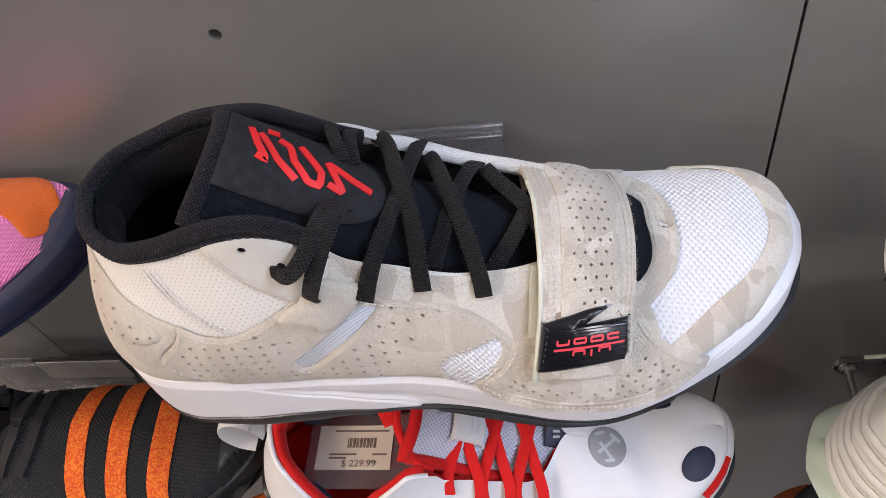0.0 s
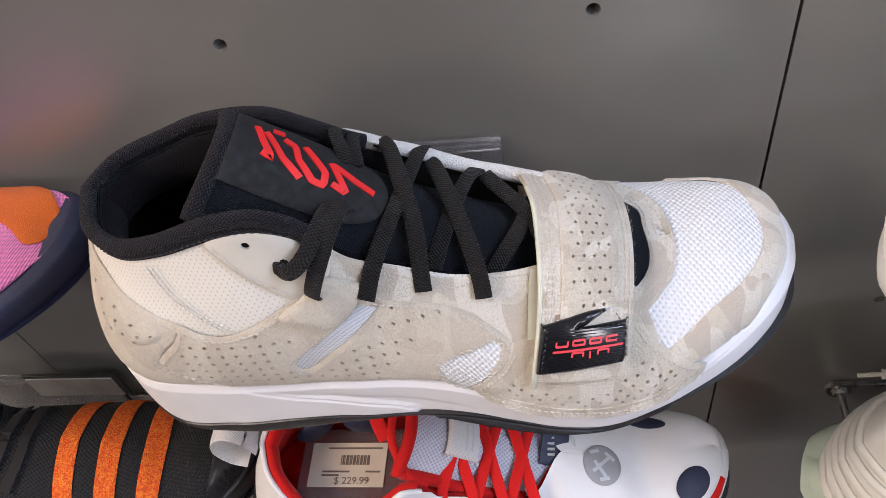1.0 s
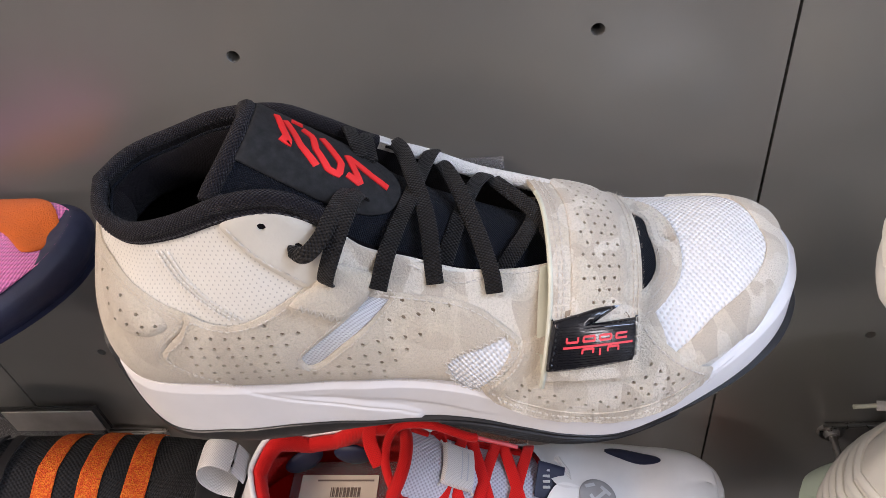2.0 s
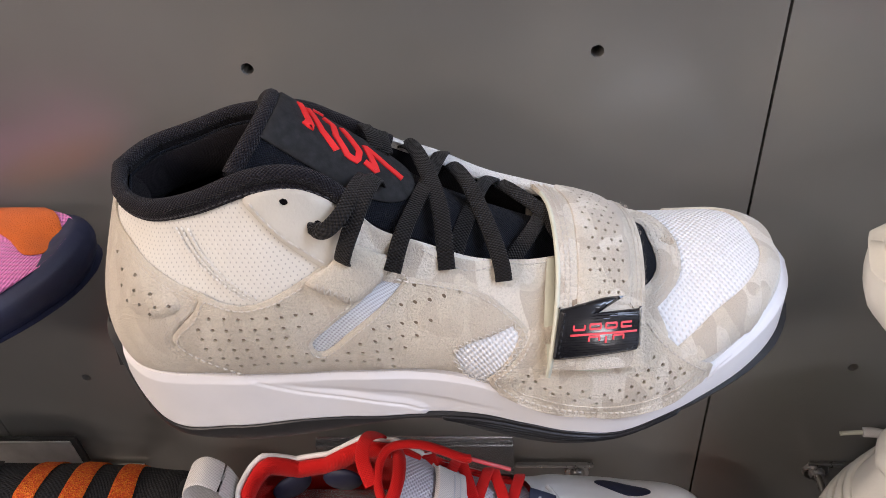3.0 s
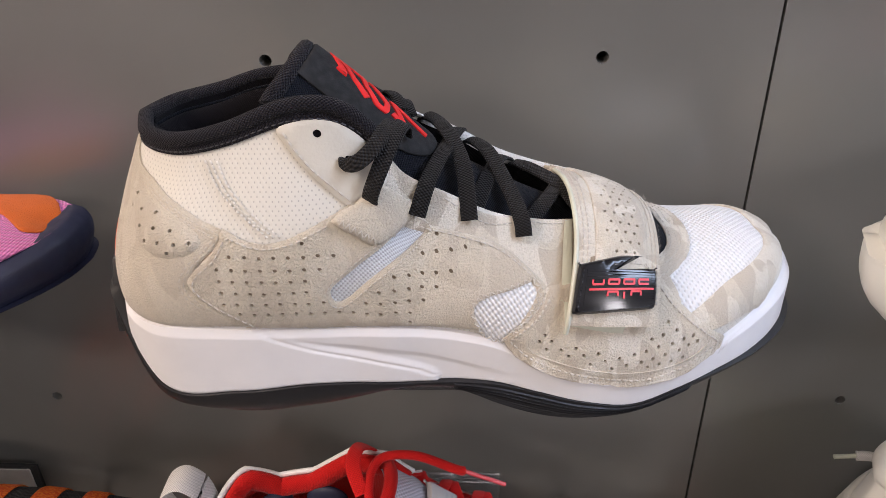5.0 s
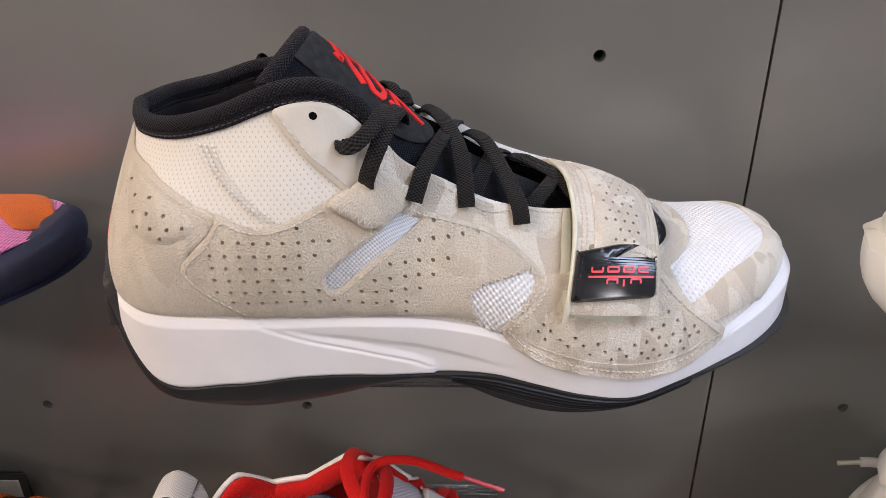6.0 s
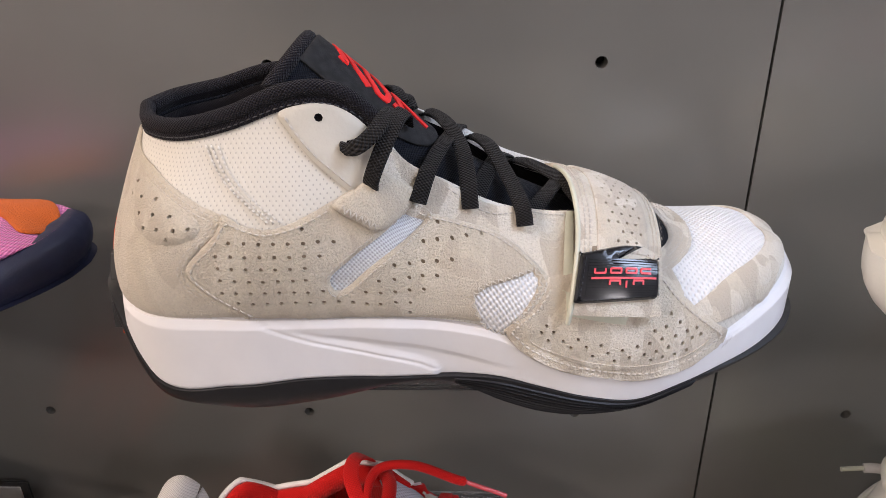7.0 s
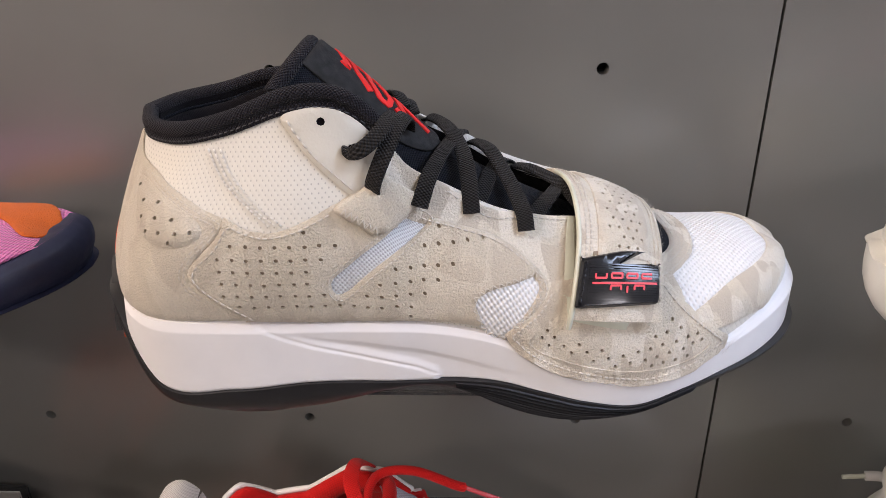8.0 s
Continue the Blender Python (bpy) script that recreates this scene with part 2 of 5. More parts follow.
# ---------- the shoe's form, shared by all shoes ----------
LAT_F = [(-.048, -.105, 1.334), (-.042, -.126, 1.333), (-.022, -.146, 1.334), (.010, -.151, 1.335), (.040, -.151, 1.335), (.060, -.150, 1.335),
         (.075, -.150, 1.335), (.090, -.149, 1.334), (.105, -.149, 1.332), (.122, -.150, 1.328), (.140, -.151, 1.318), (.158, -.152, 1.311),
         (.178, -.150, 1.308), (.197, -.145, 1.311), (.214, -.137, 1.317), (.232, -.124, 1.322), (.2468, -.108, 1.325), (.2563, -.091, 1.327), (.2592, -.075, 1.328)]
LAT_T = [(-.0245, -.105, 1.4095), (-.0165, -.124, 1.4095), (.000, -.137, 1.4115), (.020, -.141, 1.4170), (.043, -.142, 1.4260), (.060, -.140, 1.4255),
         (.0725, -.137, 1.4150), (.084, -.135, 1.397), (.100, -.132, 1.387), (.120, -.129, 1.376), (.140, -.124, 1.370), (.155, -.118, 1.3665),
         (.175, -.108, 1.358), (.190, -.100, 1.352), (.205, -.090, 1.3475), (.225, -.085, 1.3465), (.238, -.080, 1.3430), (.249, -.075, 1.3370), (.253, -.074, 1.3335)]
MED_F = [(-.048, -.105, 1.334), (-.042, -.085, 1.333), (-.022, -.068, 1.335), (.010, -.063, 1.335), (.040, -.064, 1.335), (.060, -.064, 1.335),
         (.075, -.063, 1.335), (.090, -.061, 1.334), (.105, -.058, 1.332), (.122, -.053, 1.328), (.140, -.048, 1.320), (.158, -.044, 1.314),
         (.178, -.041, 1.312), (.197, -.041, 1.314), (.214, -.043, 1.318), (.231, -.047, 1.322), (.2450, -.052, 1.325), (.2560, -.061, 1.327), (.2592, -.075, 1.328)]
MED_T = [(-.0245, -.105, 1.4095), (-.018, -.088, 1.4095), (.000, -.078, 1.4115), (.020, -.076, 1.4170), (.045, -.077, 1.4185), (.062, -.077, 1.411),
         (.076, -.077, 1.403), (.088, -.074, 1.395), (.102, -.072, 1.388), (.122, -.070, 1.376), (.142, -.070, 1.369), (.158, -.074, 1.366),
         (.176, -.082, 1.358), (.190, -.090, 1.352), (.205, -.090, 1.3475), (.225, -.085, 1.3465), (.238, -.080, 1.3430), (.249, -.075, 1.3370), (.253, -.074, 1.3335)]
# per station: how far the side turns into a top, its swell, the midsole's lower edge, the sole's lowest line, the sole's inset
FORM = [(0, .000, 1.3328, 1.296, .012), (0, .0015, 1.3316, 1.291, .013), (0, .004, 1.3005, 1.286, .010), (0, .005, 1.3015, 1.284, .006), (0, .005, 1.3055, 1.288, .005),
        (0, .004, 1.3060, 1.293, .004), (.05, .003, 1.3060, 1.2985, .004), (.1, .002, 1.3060, 1.3015, .004), (.25, .002, 1.3065, 1.2985, .004), (.35, .002, 1.3060, 1.2900, .004),
        (.4, .002, 1.3020, 1.2845, .004), (.5, .002, 1.2980, 1.2840, .004), (.6, .002, 1.2950, 1.2870, .004), (.75, .002, 1.2995, 1.2925, .003), (.9, .002, 1.3025, 1.2970, .003),
        (.95, .002, 1.3035, 1.2985, .003), (.95, .002, 1.3040, 1.2985, .003), (.95, .001, 1.3045, 1.2985, .003), (.95, .0, 1.3045, 1.2985, .003)]


class Form:
    """Closed loops of feather line F and top edge T round a shoe, with plan normals."""

    def __init__(self, n=110, edit=None):
        lf, lt, mf, mt, fm = [np.array(a) for a in (LAT_F, LAT_T, MED_F, MED_T, FORM)]
        if edit:
            lf, lt, mf, mt, fm = edit(lf, lt, mf, mt, fm)
        dense = np.linspace(0, 18, 1200)
        mid = crom(lf, dense) * 0.7 + crom(lt, dense) * 0.3
        run = np.concatenate([[0], np.cumsum(np.linalg.norm(np.diff(mid, axis=0), axis=1))])
        u = np.interp(np.linspace(0, run[-1], n), run, dense)
        med = u[::-1][1:-1]
        self.u = np.concatenate([u, med])
        self.n = n
        self.F = np.concatenate([crom(lf, u), crom(mf, med)])
        self.T = np.concatenate([crom(lt, u), crom(mt, med)])
        self.k, self.swell, self.zb, self.zo, self.inset = crom(fm, self.u).T
        t = np.roll(self.F, -1, 0) - np.roll(self.F, 1, 0)
        o = np.stack([t[:, 1], -t[:, 0], 0 * t[:, 0]], 1)
        self.o = o / np.linalg.norm(o, axis=1)[:, None]

    def ix(self, station):
        return float(np.interp(station, self.u[:self.n], np.arange(self.n)))

    def upper(self, rows=26, lift=0.0, t0=0.0, t1=1.0):
        F, T, o, k = self.F, self.T, self.o, self.k[:, None]
        up = np.array([0, 0, 1.0])
        H = (T[:, 2] - F[:, 2])[:, None]
        flat = (F - T) * np.array([1, 1, 0])
        c1 = F + up * H * (0.42 + 0.25 * k) + o * (self.swell[:, None] * 2.2)
        back = (0.011 * np.exp(-(self.u / 1.1) ** 2))[:, None]
        c2 = T + (1 - k) * (-up * H * 0.35 + o * (np.maximum(self.swell, 0)[:, None] * 1.2 + back)) + k * flat * 0.62
        out = []
        for s in np.linspace(t0, t1, rows):
            out.append((1 - s) ** 3 * F + 3 * s * (1 - s) ** 2 * c1 + 3 * s * s * (1 - s) * c2 + s ** 3 * T)
        P = np.stack(out, 1)
        if lift:
            d_u = np.roll(P, -1, 0) - np.roll(P, 1, 0)
            d_v = np.gradient(P, axis=1)
            nn = np.cross(d_u, d_v)
            nn /= np.maximum(np.linalg.norm(nn, axis=2), 1e-9)[..., None]
            P = P + nn * lift
        return P

    def skirt(self, prof):
        """A band round the shoe: prof(z0, z1) rows of (outward, z) per station."""
        return np.stack([np.stack([self.F[i] * [1, 1, 0] + self.o[i] * a + [0, 0, z] for a, z in prof(i)]) for i in range(len(self.F))])


def closed_bottom(bm, P, j=-1):
    bm.verts.ensure_lookup_table()
    bmesh.ops.holes_fill(bm, edges=[e for e in bm.edges if e.is_boundary], sides=0)
    bmesh.ops.recalc_face_normals(bm, faces=bm.faces)
    return bm


WING = [(.0216, 1.3360), (.0270, 1.3312), (.0350, 1.3278), (.0455, 1.3242), (.0560, 1.3213), (.0670, 1.3188), (.0775, 1.3162), (.0880, 1.3131), (.0950, 1.3098), (.0965, 1.3065)]
CREASE = [(.0400, 1.3290), (.0490, 1.3268), (.0670, 1.3248), (.0880, 1.3212), (.1070, 1.3165), (.1250, 1.3120)]


def midsole_rows(f, wing=False, flare=0.0, rows=34):
    wx, wz = zip(*WING)

    def prof(i):
        zt, zb = f.F[i, 2], f.zb[i]
        h = zt - zb
        out = [(-.010, zt - .002), (-.001, zt + .0002)]
        for q in np.linspace(0, 1, rows):
            z = zt - .0004 - (h - .0006) * q
            a = .0018 + .0013 * min(1, q / .12) + flare * math.sin(math.pi * min(q * 1.15, 1)) - .0014 * max(0, (q - .93) / .07) ** 2
            if wing and i < f.n and wx[0] - .003 < f.F[i, 0] < .135:
                x = f.F[i, 0]
                line = np.interp(x, wx, wz) if x < wx[-1] else -1
                top = max(np.interp(x, *zip(*CREASE)), line + .0015)
                fade = min(1, max(0, (x - wx[0] + .003) / .008)) * min(1, max(0, (.135 - x) / .03))
                if line > 0:
                    a -= fade * .0007 * math.exp(-((z - line) / .0006) ** 2)
                if z > line:
                    g = min(1, (z - line) / .004) if line > 0 else 1.0
                    a -= fade * g * (.0006 * math.exp(-max(0, z - top) / .006) + .0006 * min(1, max(0, (top + .0012 - z) / .0024)))
            a += .0042 * q * math.exp(-(f.u[i] / 1.3) ** 2) * min(1, h / .02) - .0022 * max(0, 1 - h / .012) * (f.u[i] < 3) + .0016 * min(1, max(0, (f.u[i] - 14) / 2.5)) * min(1, q / .15)
            out.append((a, z))
        return out + [(.0004, zb), (-.012, zb)]
    return f.skirt(prof)


def outsole_rows(f, ribs=False, rows=30):
    def prof(i):
        zb, zo, ins = f.zb[i], f.zo[i], f.inset[i]
        out = [(-.010, zb + .0005), (.0016, zb + .0012)]
        pod = ribs and 7.9 < f.u[i] < 13.4
        for q in np.linspace(0, 1, rows):
            lip = .0034 + .0040 * min(1, max(0, (f.u[i] - 13.5) / 2.5)) + .0042 * math.exp(-(f.u[i] / 1.3) ** 2)
            a = lip - (ins + lip) * q ** 3
            z = zb + .0004 + (zo - zb) * q
            if pod and 0.1 < q < 0.95:
                a += .0008 * math.sin(q * 62)
            out.append((a, z))
        out += [(-ins - .004, zo - .0003), (-.03, zo)]
        return out
    return f.skirt(prof)



from mathutils.bvhtree import BVHTree
from mathutils.geometry import delaunay_2d_cdt


class Surf:
    """A grid surface that panels, seams and prints are laid on; coordinates are fractional grid indices."""

    def __init__(self, P):
        self.P = np.asarray(P, float)
        n, m = self.P.shape[:2]
        self.n, self.m = n, m
        nn = np.cross(np.gradient(self.P, axis=0), np.gradient(self.P, axis=1))
        self.N = nn / np.maximum(np.linalg.norm(nn, axis=2), 1e-12)[..., None]
        self.su = float(np.median(np.linalg.norm(np.diff(self.P, axis=0), axis=2)))
        self.sv = float(np.median(np.linalg.norm(np.diff(self.P, axis=1), axis=2)))

    def at(self, i, j, lift=0.0):
        i, j = min(max(i, 0), self.n - 1.001), min(max(j, 0), self.m - 1.001)
        a, b = int(i), int(j)
        f, g = i - a, j - b

        def mix(A):
            return (A[a, b] * (1 - f) + A[a + 1, b] * f) * (1 - g) + (A[a, b + 1] * (1 - f) + A[a + 1, b + 1] * f) * g
        nn = mix(self.N)
        return Vector(mix(self.P) + nn / max(np.linalg.norm(nn), 1e-9) * lift)

    def find(self, pts, axes, i0=0, i1=None):
        """Grid coordinates of points given in two world axes."""
        Q = self.P[i0:i1][..., list(axes)]
        out = []
        for p in pts:
            d = ((Q - np.array(p)) ** 2).sum(2)
            a, b = np.unravel_index(np.argmin(d), d.shape)
            best = (d[a, b], a, b)
            for da in np.linspace(-1, 1, 11):
                for db in np.linspace(-1, 1, 11):
                    x, y = min(max(a + da, 0), Q.shape[0] - 1.001), min(max(b + db, 0), Q.shape[1] - 1.001)
                    c, e = int(x), int(y)
                    f, g = x - c, y - e
                    w = (Q[c, e] * (1 - f) + Q[c + 1, e] * f) * (1 - g) + (Q[c, e + 1] * (1 - f) + Q[c + 1, e + 1] * f) * g
                    dd = ((w - p) ** 2).sum()
                    if dd < best[0]:
                        best = (dd, x, y)
            out.append((best[1] + i0, best[2]))
        return out


def rounded(pts, n=8, closed=True):
    """Smooth line through points; a point given twice stays a corner."""
    P = np.array(pts, float)
    if closed:
        P = np.concatenate([P[-2:], P, P[:3]])
        Q = crom(P, np.arange(2, len(P) - 3, 1 / n))
    else:
        Q = crom(P, np.linspace(0, len(P) - 1, (len(P) - 1) * n + 1))
    keep = [Q[0]]
    for q in Q[1:]:
        if np.linalg.norm(q - keep[-1]) > 1e-9:
            keep.append(q)
    return np.array(keep)


def even(L, step, closed=False):
    L = np.asarray(L)
    if closed:
        L = np.concatenate([L, L[:1]])
    d = np.concatenate([[0], np.cumsum(np.linalg.norm(np.diff(L, axis=0), axis=1))])
    k = max(3, int(d[-1] / step))
    t = np.linspace(0, d[-1], k + 1)[: k if closed else k + 1]
    return np.stack([np.interp(t, d, L[:, c]) for c in range(L.shape[1])], 1)


def inside(poly, x, y):
    px, py = poly[:, 0], poly[:, 1]
    qx, qy = np.roll(px, -1), np.roll(py, -1)
    c = ((py > y) != (qy > y)) & (x < (qx - px) * (y - py) / np.where(qy == py, 1e-12, qy - py) + px)
    return c.sum() % 2 == 1


def gap(poly, x, y):
    a, b = poly, np.roll(poly, -1, 0)
    ab = b - a
    t = np.clip(((np.array([x, y]) - a) * ab).sum(1) / np.maximum((ab ** 2).sum(1), 1e-18), 0, 1)
    return np.sqrt(((a + ab * t[:, None] - [x, y]) ** 2).sum(1).min())


def patch(surf, outline, lift, thick, holes=(), hr=0.0009, cuts=(), step=0.0030, edge=0.0012, rag=0.0, pillow=None, seed=1, smooth=8):
    """A panel of sheet material on a surface: outline in grid coordinates, with perforations and cut-outs."""
    rng = random.Random(seed)
    S = np.array([surf.su, surf.sv])
    O = even(rounded(outline, smooth) * S, step * 0.6, True)
    if rag:
        O = O + np.array([[rng.uniform(-rag, rag), rng.uniform(-rag, rag)] for _ in O])
    C = [even(rounded(c, smooth) * S, step * 0.6, True) for c in cuts]
    pts, edges = [], []

    def ring(R):
        b = len(pts)
        for k, p in enumerate(R):
            pts.append(Vector(p))
            edges.append((b + k, b + (k + 1) % len(R)))
    ring(O)
    for c in C:
        ring(c)
    H = [np.array(h) * S for h in holes]
    H = [h for h in H if inside(O, *h) and gap(O, *h) > hr * 2.2 and not any(inside(c, *h) or gap(c, *h) < hr * 2.2 for c in C)]
    HS = []
    for h in H:
        i, j = h / S
        lu = (surf.at(i + .5, j) - surf.at(i - .5, j)).length
        lv = (surf.at(i, j + .5) - surf.at(i, j - .5)).length
        ring([h + hr * np.array([math.cos(q) * min(S[0] / max(lu, 1e-9), 3), math.sin(q) * min(S[1] / max(lv, 1e-9), 3)]) for q in [2 * math.pi * k / 8 for k in range(8)]])
        HS.append((h, hr * min(S[0] / max(lu, 1e-9), 3), hr * min(S[1] / max(lv, 1e-9), 3)))
    lo, hi = O.min(0), O.max(0)
    rings = [O, *C]
    for r in rings:
        for k in range(len(r)):
            a, b = r[k - 1], r[(k + 1) % len(r)]
            d = b - a
            d /= max(np.linalg.norm(d), 1e-12)
            for sgn in (1, -1):
                q = r[k] + sgn * edge * np.array([-d[1], d[0]])
                if inside(O, *q) and gap(O, *q) > edge * 0.8 and not any(inside(c, *q) or gap(c, *q) < edge * 0.8 for c in C) and not any(((q[0] - h[0]) / a) ** 2 + ((q[1] - h[1]) / b) ** 2 < 1.7 for h, a, b in HS):
                    pts.append(Vector(q))
    for x in np.arange(lo[0], hi[0], step):
        for y in np.arange(lo[1], hi[1], step):
            q = np.array([x, y])
            if inside(O, x, y) and gap(O, x, y) > edge * 1.6 and not any(inside(c, x, y) or gap(c, x, y) < edge * 1.6 for c in C) and not any(((q[0] - h[0]) / a) ** 2 + ((q[1] - h[1]) / b) ** 2 < 2.2 for h, a, b in HS):
                pts.append(Vector(q))
    vs, es, fs, *_ = delaunay_2d_cdt(pts, edges, [], 1, 1e-7)
    bm = bmesh.new()
    lay = bm.loops.layers.uv.new("UVMap")
    top, low = [], []
    for v in vs:
        d = min(gap(r, v.x, v.y) for r in rings)
        k = 0.45 + 0.55 * min(1, d / edge)
        if pillow:
            k += pillow * (1 - math.exp(-d / 0.006))
        i, j = v.x / S[0], v.y / S[1]
        top.append(bm.verts.new(surf.at(i, j, lift + thick * k)))
        low.append(bm.verts.new(surf.at(i, j, lift)))
    kept = []
    for f in fs:
        c = sum((vs[i] for i in f), Vector((0, 0))) / len(f)
        if any(inside(k, c.x, c.y) for k in C) or any(((c.x - h[0]) / a) ** 2 + ((c.y - h[1]) / b) ** 2 < 0.94 for h, a, b in HS):
            continue
        kept.append(list(f))
    count = {}
    for f in kept:
        face = bm.faces.new([top[i] for i in f])
        for loop, i in zip(face.loops, f):
            loop[lay].uv = vs[i]
        for k in range(len(f)):
            e = (f[k], f[(k + 1) % len(f)])
            count[e] = count.get(e, 0) + 1
    for a, b in list(count):
        if (b, a) not in count:
            face = bm.faces.new([top[b], top[a], low[a], low[b]])
            for loop, i in zip(face.loops, (b, a, a, b)):
                loop[lay].uv = vs[i]
    bmesh.ops.delete(bm, geom=[v for v in bm.verts if not v.link_faces], context="VERTS")
    return bm


def stitches(surf, line, lift, pitch=0.0026, r=0.00036, closed=False, zig=0.0):
    """Thread along a line in grid coordinates: one short raised stitch after another."""
    S = np.array([surf.su, surf.sv])
    L = even(rounded(line, 8, closed) * S, pitch, closed)
    bm = bmesh.new()
    for k in range(len(L) - 1):
        a, b = L[k], L[k + 1]
        d = (b - a) / max(np.linalg.norm(b - a), 1e-12)
        if zig:
            w = np.array([-d[1], d[0]]) * zig * (1 if k % 2 else -1)
            a, b = a + w, b - w
        else:
            a, b = a + (b - a) * 0.12, b - (b - a) * 0.12
        p, q = [surf.at(*(c / S), lift) for c in (a, b)]
        mid = surf.at(*((a + b) / 2 / S), lift + r * 0.9)
        ax = (q - p).normalized()
        up = (mid - (p + q) / 2)
        up = up.normalized() if up.length > 1e-9 else Vector((0, -1, 0))
        side = ax.cross(up).normalized()
        secs = []
        for c, rr in ((p, r * 0.4), (p * 0.75 + q * 0.25 + up * r * 0.7, r), (p * 0.25 + q * 0.75 + up * r * 0.7, r), (q, r * 0.4)):
            secs.append([bm.verts.new(c + side * rr * math.cos(t) + up * rr * math.sin(t)) for t in (0, 1.257, 2.513, 3.77, 5.027)])
        for s0, s1 in zip(secs, secs[1:]):
            for t in range(5):
                bm.faces.new([s0[t], s0[(t + 1) % 5], s1[(t + 1) % 5], s1[t]])
    return bm


def inset_line(surf, outline, d, smooth=8):
    """The outline moved inwards by d metres, in grid coordinates."""
    S = np.array([surf.su, surf.sv])
    O = even(rounded(outline, smooth) * S, 0.002, True)
    t = np.roll(O, -1, 0) - np.roll(O, 1, 0)
    nn = np.stack([-t[:, 1], t[:, 0]], 1)
    nn /= np.maximum(np.linalg.norm(nn, axis=1), 1e-12)[:, None]
    area2 = (O[:, 0] * np.roll(O[:, 1], -1) - np.roll(O[:, 0], -1) * O[:, 1]).sum()
    Q = O + nn * (d if area2 > 0 else -d)
    return np.array([q for q in Q if gap(O, *q) > 0.9 * abs(d)]) / S


def fuzz(surf, outline, lift, count, length=0.0012, r=0.00006, seed=3):
    """Loose suede fibres that stand out from a cut edge."""
    rng = random.Random(seed)
    S = np.array([surf.su, surf.sv])
    O = even(rounded(outline, 8) * S, 0.0004, True)
    bm = bmesh.new()
    for _ in range(count):
        p = O[rng.randrange(len(O))]
        a = surf.at(*(p / S), lift * rng.random())
        b = surf.at(*((p + np.array([rng.gauss(0, 1), rng.gauss(0, 1)]) * length * 0.5) / S), lift + length * rng.random())
        d = (b - a).cross(Vector((0.3, 0.5, 0.8)))
        d = d.normalized() * r if d.length > 1e-12 else Vector((r, 0, 0))
        e = d.cross((b - a).normalized())
        tip = bm.verts.new(b)
        v = [bm.verts.new(a + d), bm.verts.new(a - d * 0.5 + e), bm.verts.new(a - d * 0.5 - e)]
        for k in range(3):
            bm.faces.new([v[k], v[(k + 1) % 3], tip])
    return bm


def strokes(surf, lines, width, lift, thick, step=0.0015):
    """Raised print: each line of grid coordinates becomes a flat stroke with depth."""
    S = np.array([surf.su, surf.sv])
    bm = bmesh.new()
    for line in lines:
        L = even(np.array(line, float) * S, step)
        t = np.gradient(L, axis=0)
        t /= np.maximum(np.linalg.norm(t, axis=1), 1e-12)[:, None]
        w = np.stack([-t[:, 1], t[:, 0]], 1) * width / 2
        rows = []
        for p, k in zip(L, w):
            rows.append([bm.verts.new(surf.at(*(q / S), h)) for q, h in ((p - k, lift), (p - k, lift + thick), (p + k, lift + thick), (p + k, lift))])
        for a, b in zip(rows, rows[1:]):
            for c in range(3):
                bm.faces.new([a[c], b[c], b[c + 1], a[c + 1]])
        for r in (rows[0], rows[-1]):
            bm.faces.new(r)
    bmesh.ops.recalc_face_normals(bm, faces=bm.faces)
    return bm


def insole_bm(f, z, d):
    bm = bmesh.new()
    end = f.F[:, 0].max() - 0.165
    vs = [bm.verts.new((min((f.F[i] - f.o[i] * d)[0], end), (f.F[i] - f.o[i] * d)[1], z)) for i in range(0, len(f.F), 2)]
    bm.faces.new(vs)
    bmesh.ops.triangulate(bm, faces=bm.faces)
    return bm


def collar_line(f, last=6.6, d=0.0, down=0.0, skip=1):
    a = [i for i in range(f.n) if f.u[i] <= last][::-1]
    b = [i for i in range(f.n, len(f.u)) if f.u[i] <= last][::-1]
    return [f.T[i] - f.o[i] * d - np.array([0, 0, down]) for i in (a + b)[::skip]]


# ---------- the beige basketball shoe ----------
M_LACE = woven("black_braid", (0.022, 0.020, 0.020), 0.0013, 0.0019, 1.0, 0.0009, 0.6, 0.12, 0.06, (0.25, 0.7))
# dark brown laid under perforations, standing in for the shade inside the holes
M_HOLESHADE = plain("brown_hole_shade", (0.27, 0.215, 0.155), 0.95)
M_THREAD = plain("cream_thread", (0.62, 0.57, 0.50), 0.7)
M_LEATHER = plain("ivory_leather", (0.62, 0.58, 0.50), 0.6, 0, 0.05, 40, 0.3, 0.0006)
M_WHITESUEDE = suede("white_foam_edge", (0.74, 0.72, 0.68))
M_GLOSSBLACK = plain("gloss_black_badge", (0.010, 0.010, 0.012), 0.16, 0, 0.1, 60, 0.03, 0.0002)
M_BADGERED = plain("coral_red_print", (0.80, 0.055, 0.075), 0.4)
M_PALE = plain("pale_translucent_film", (0.62, 0.63, 0.52), 0.35)
M_TONGUERED = plain("red_raised_print", (0.85, 0.022, 0.022), 0.45)

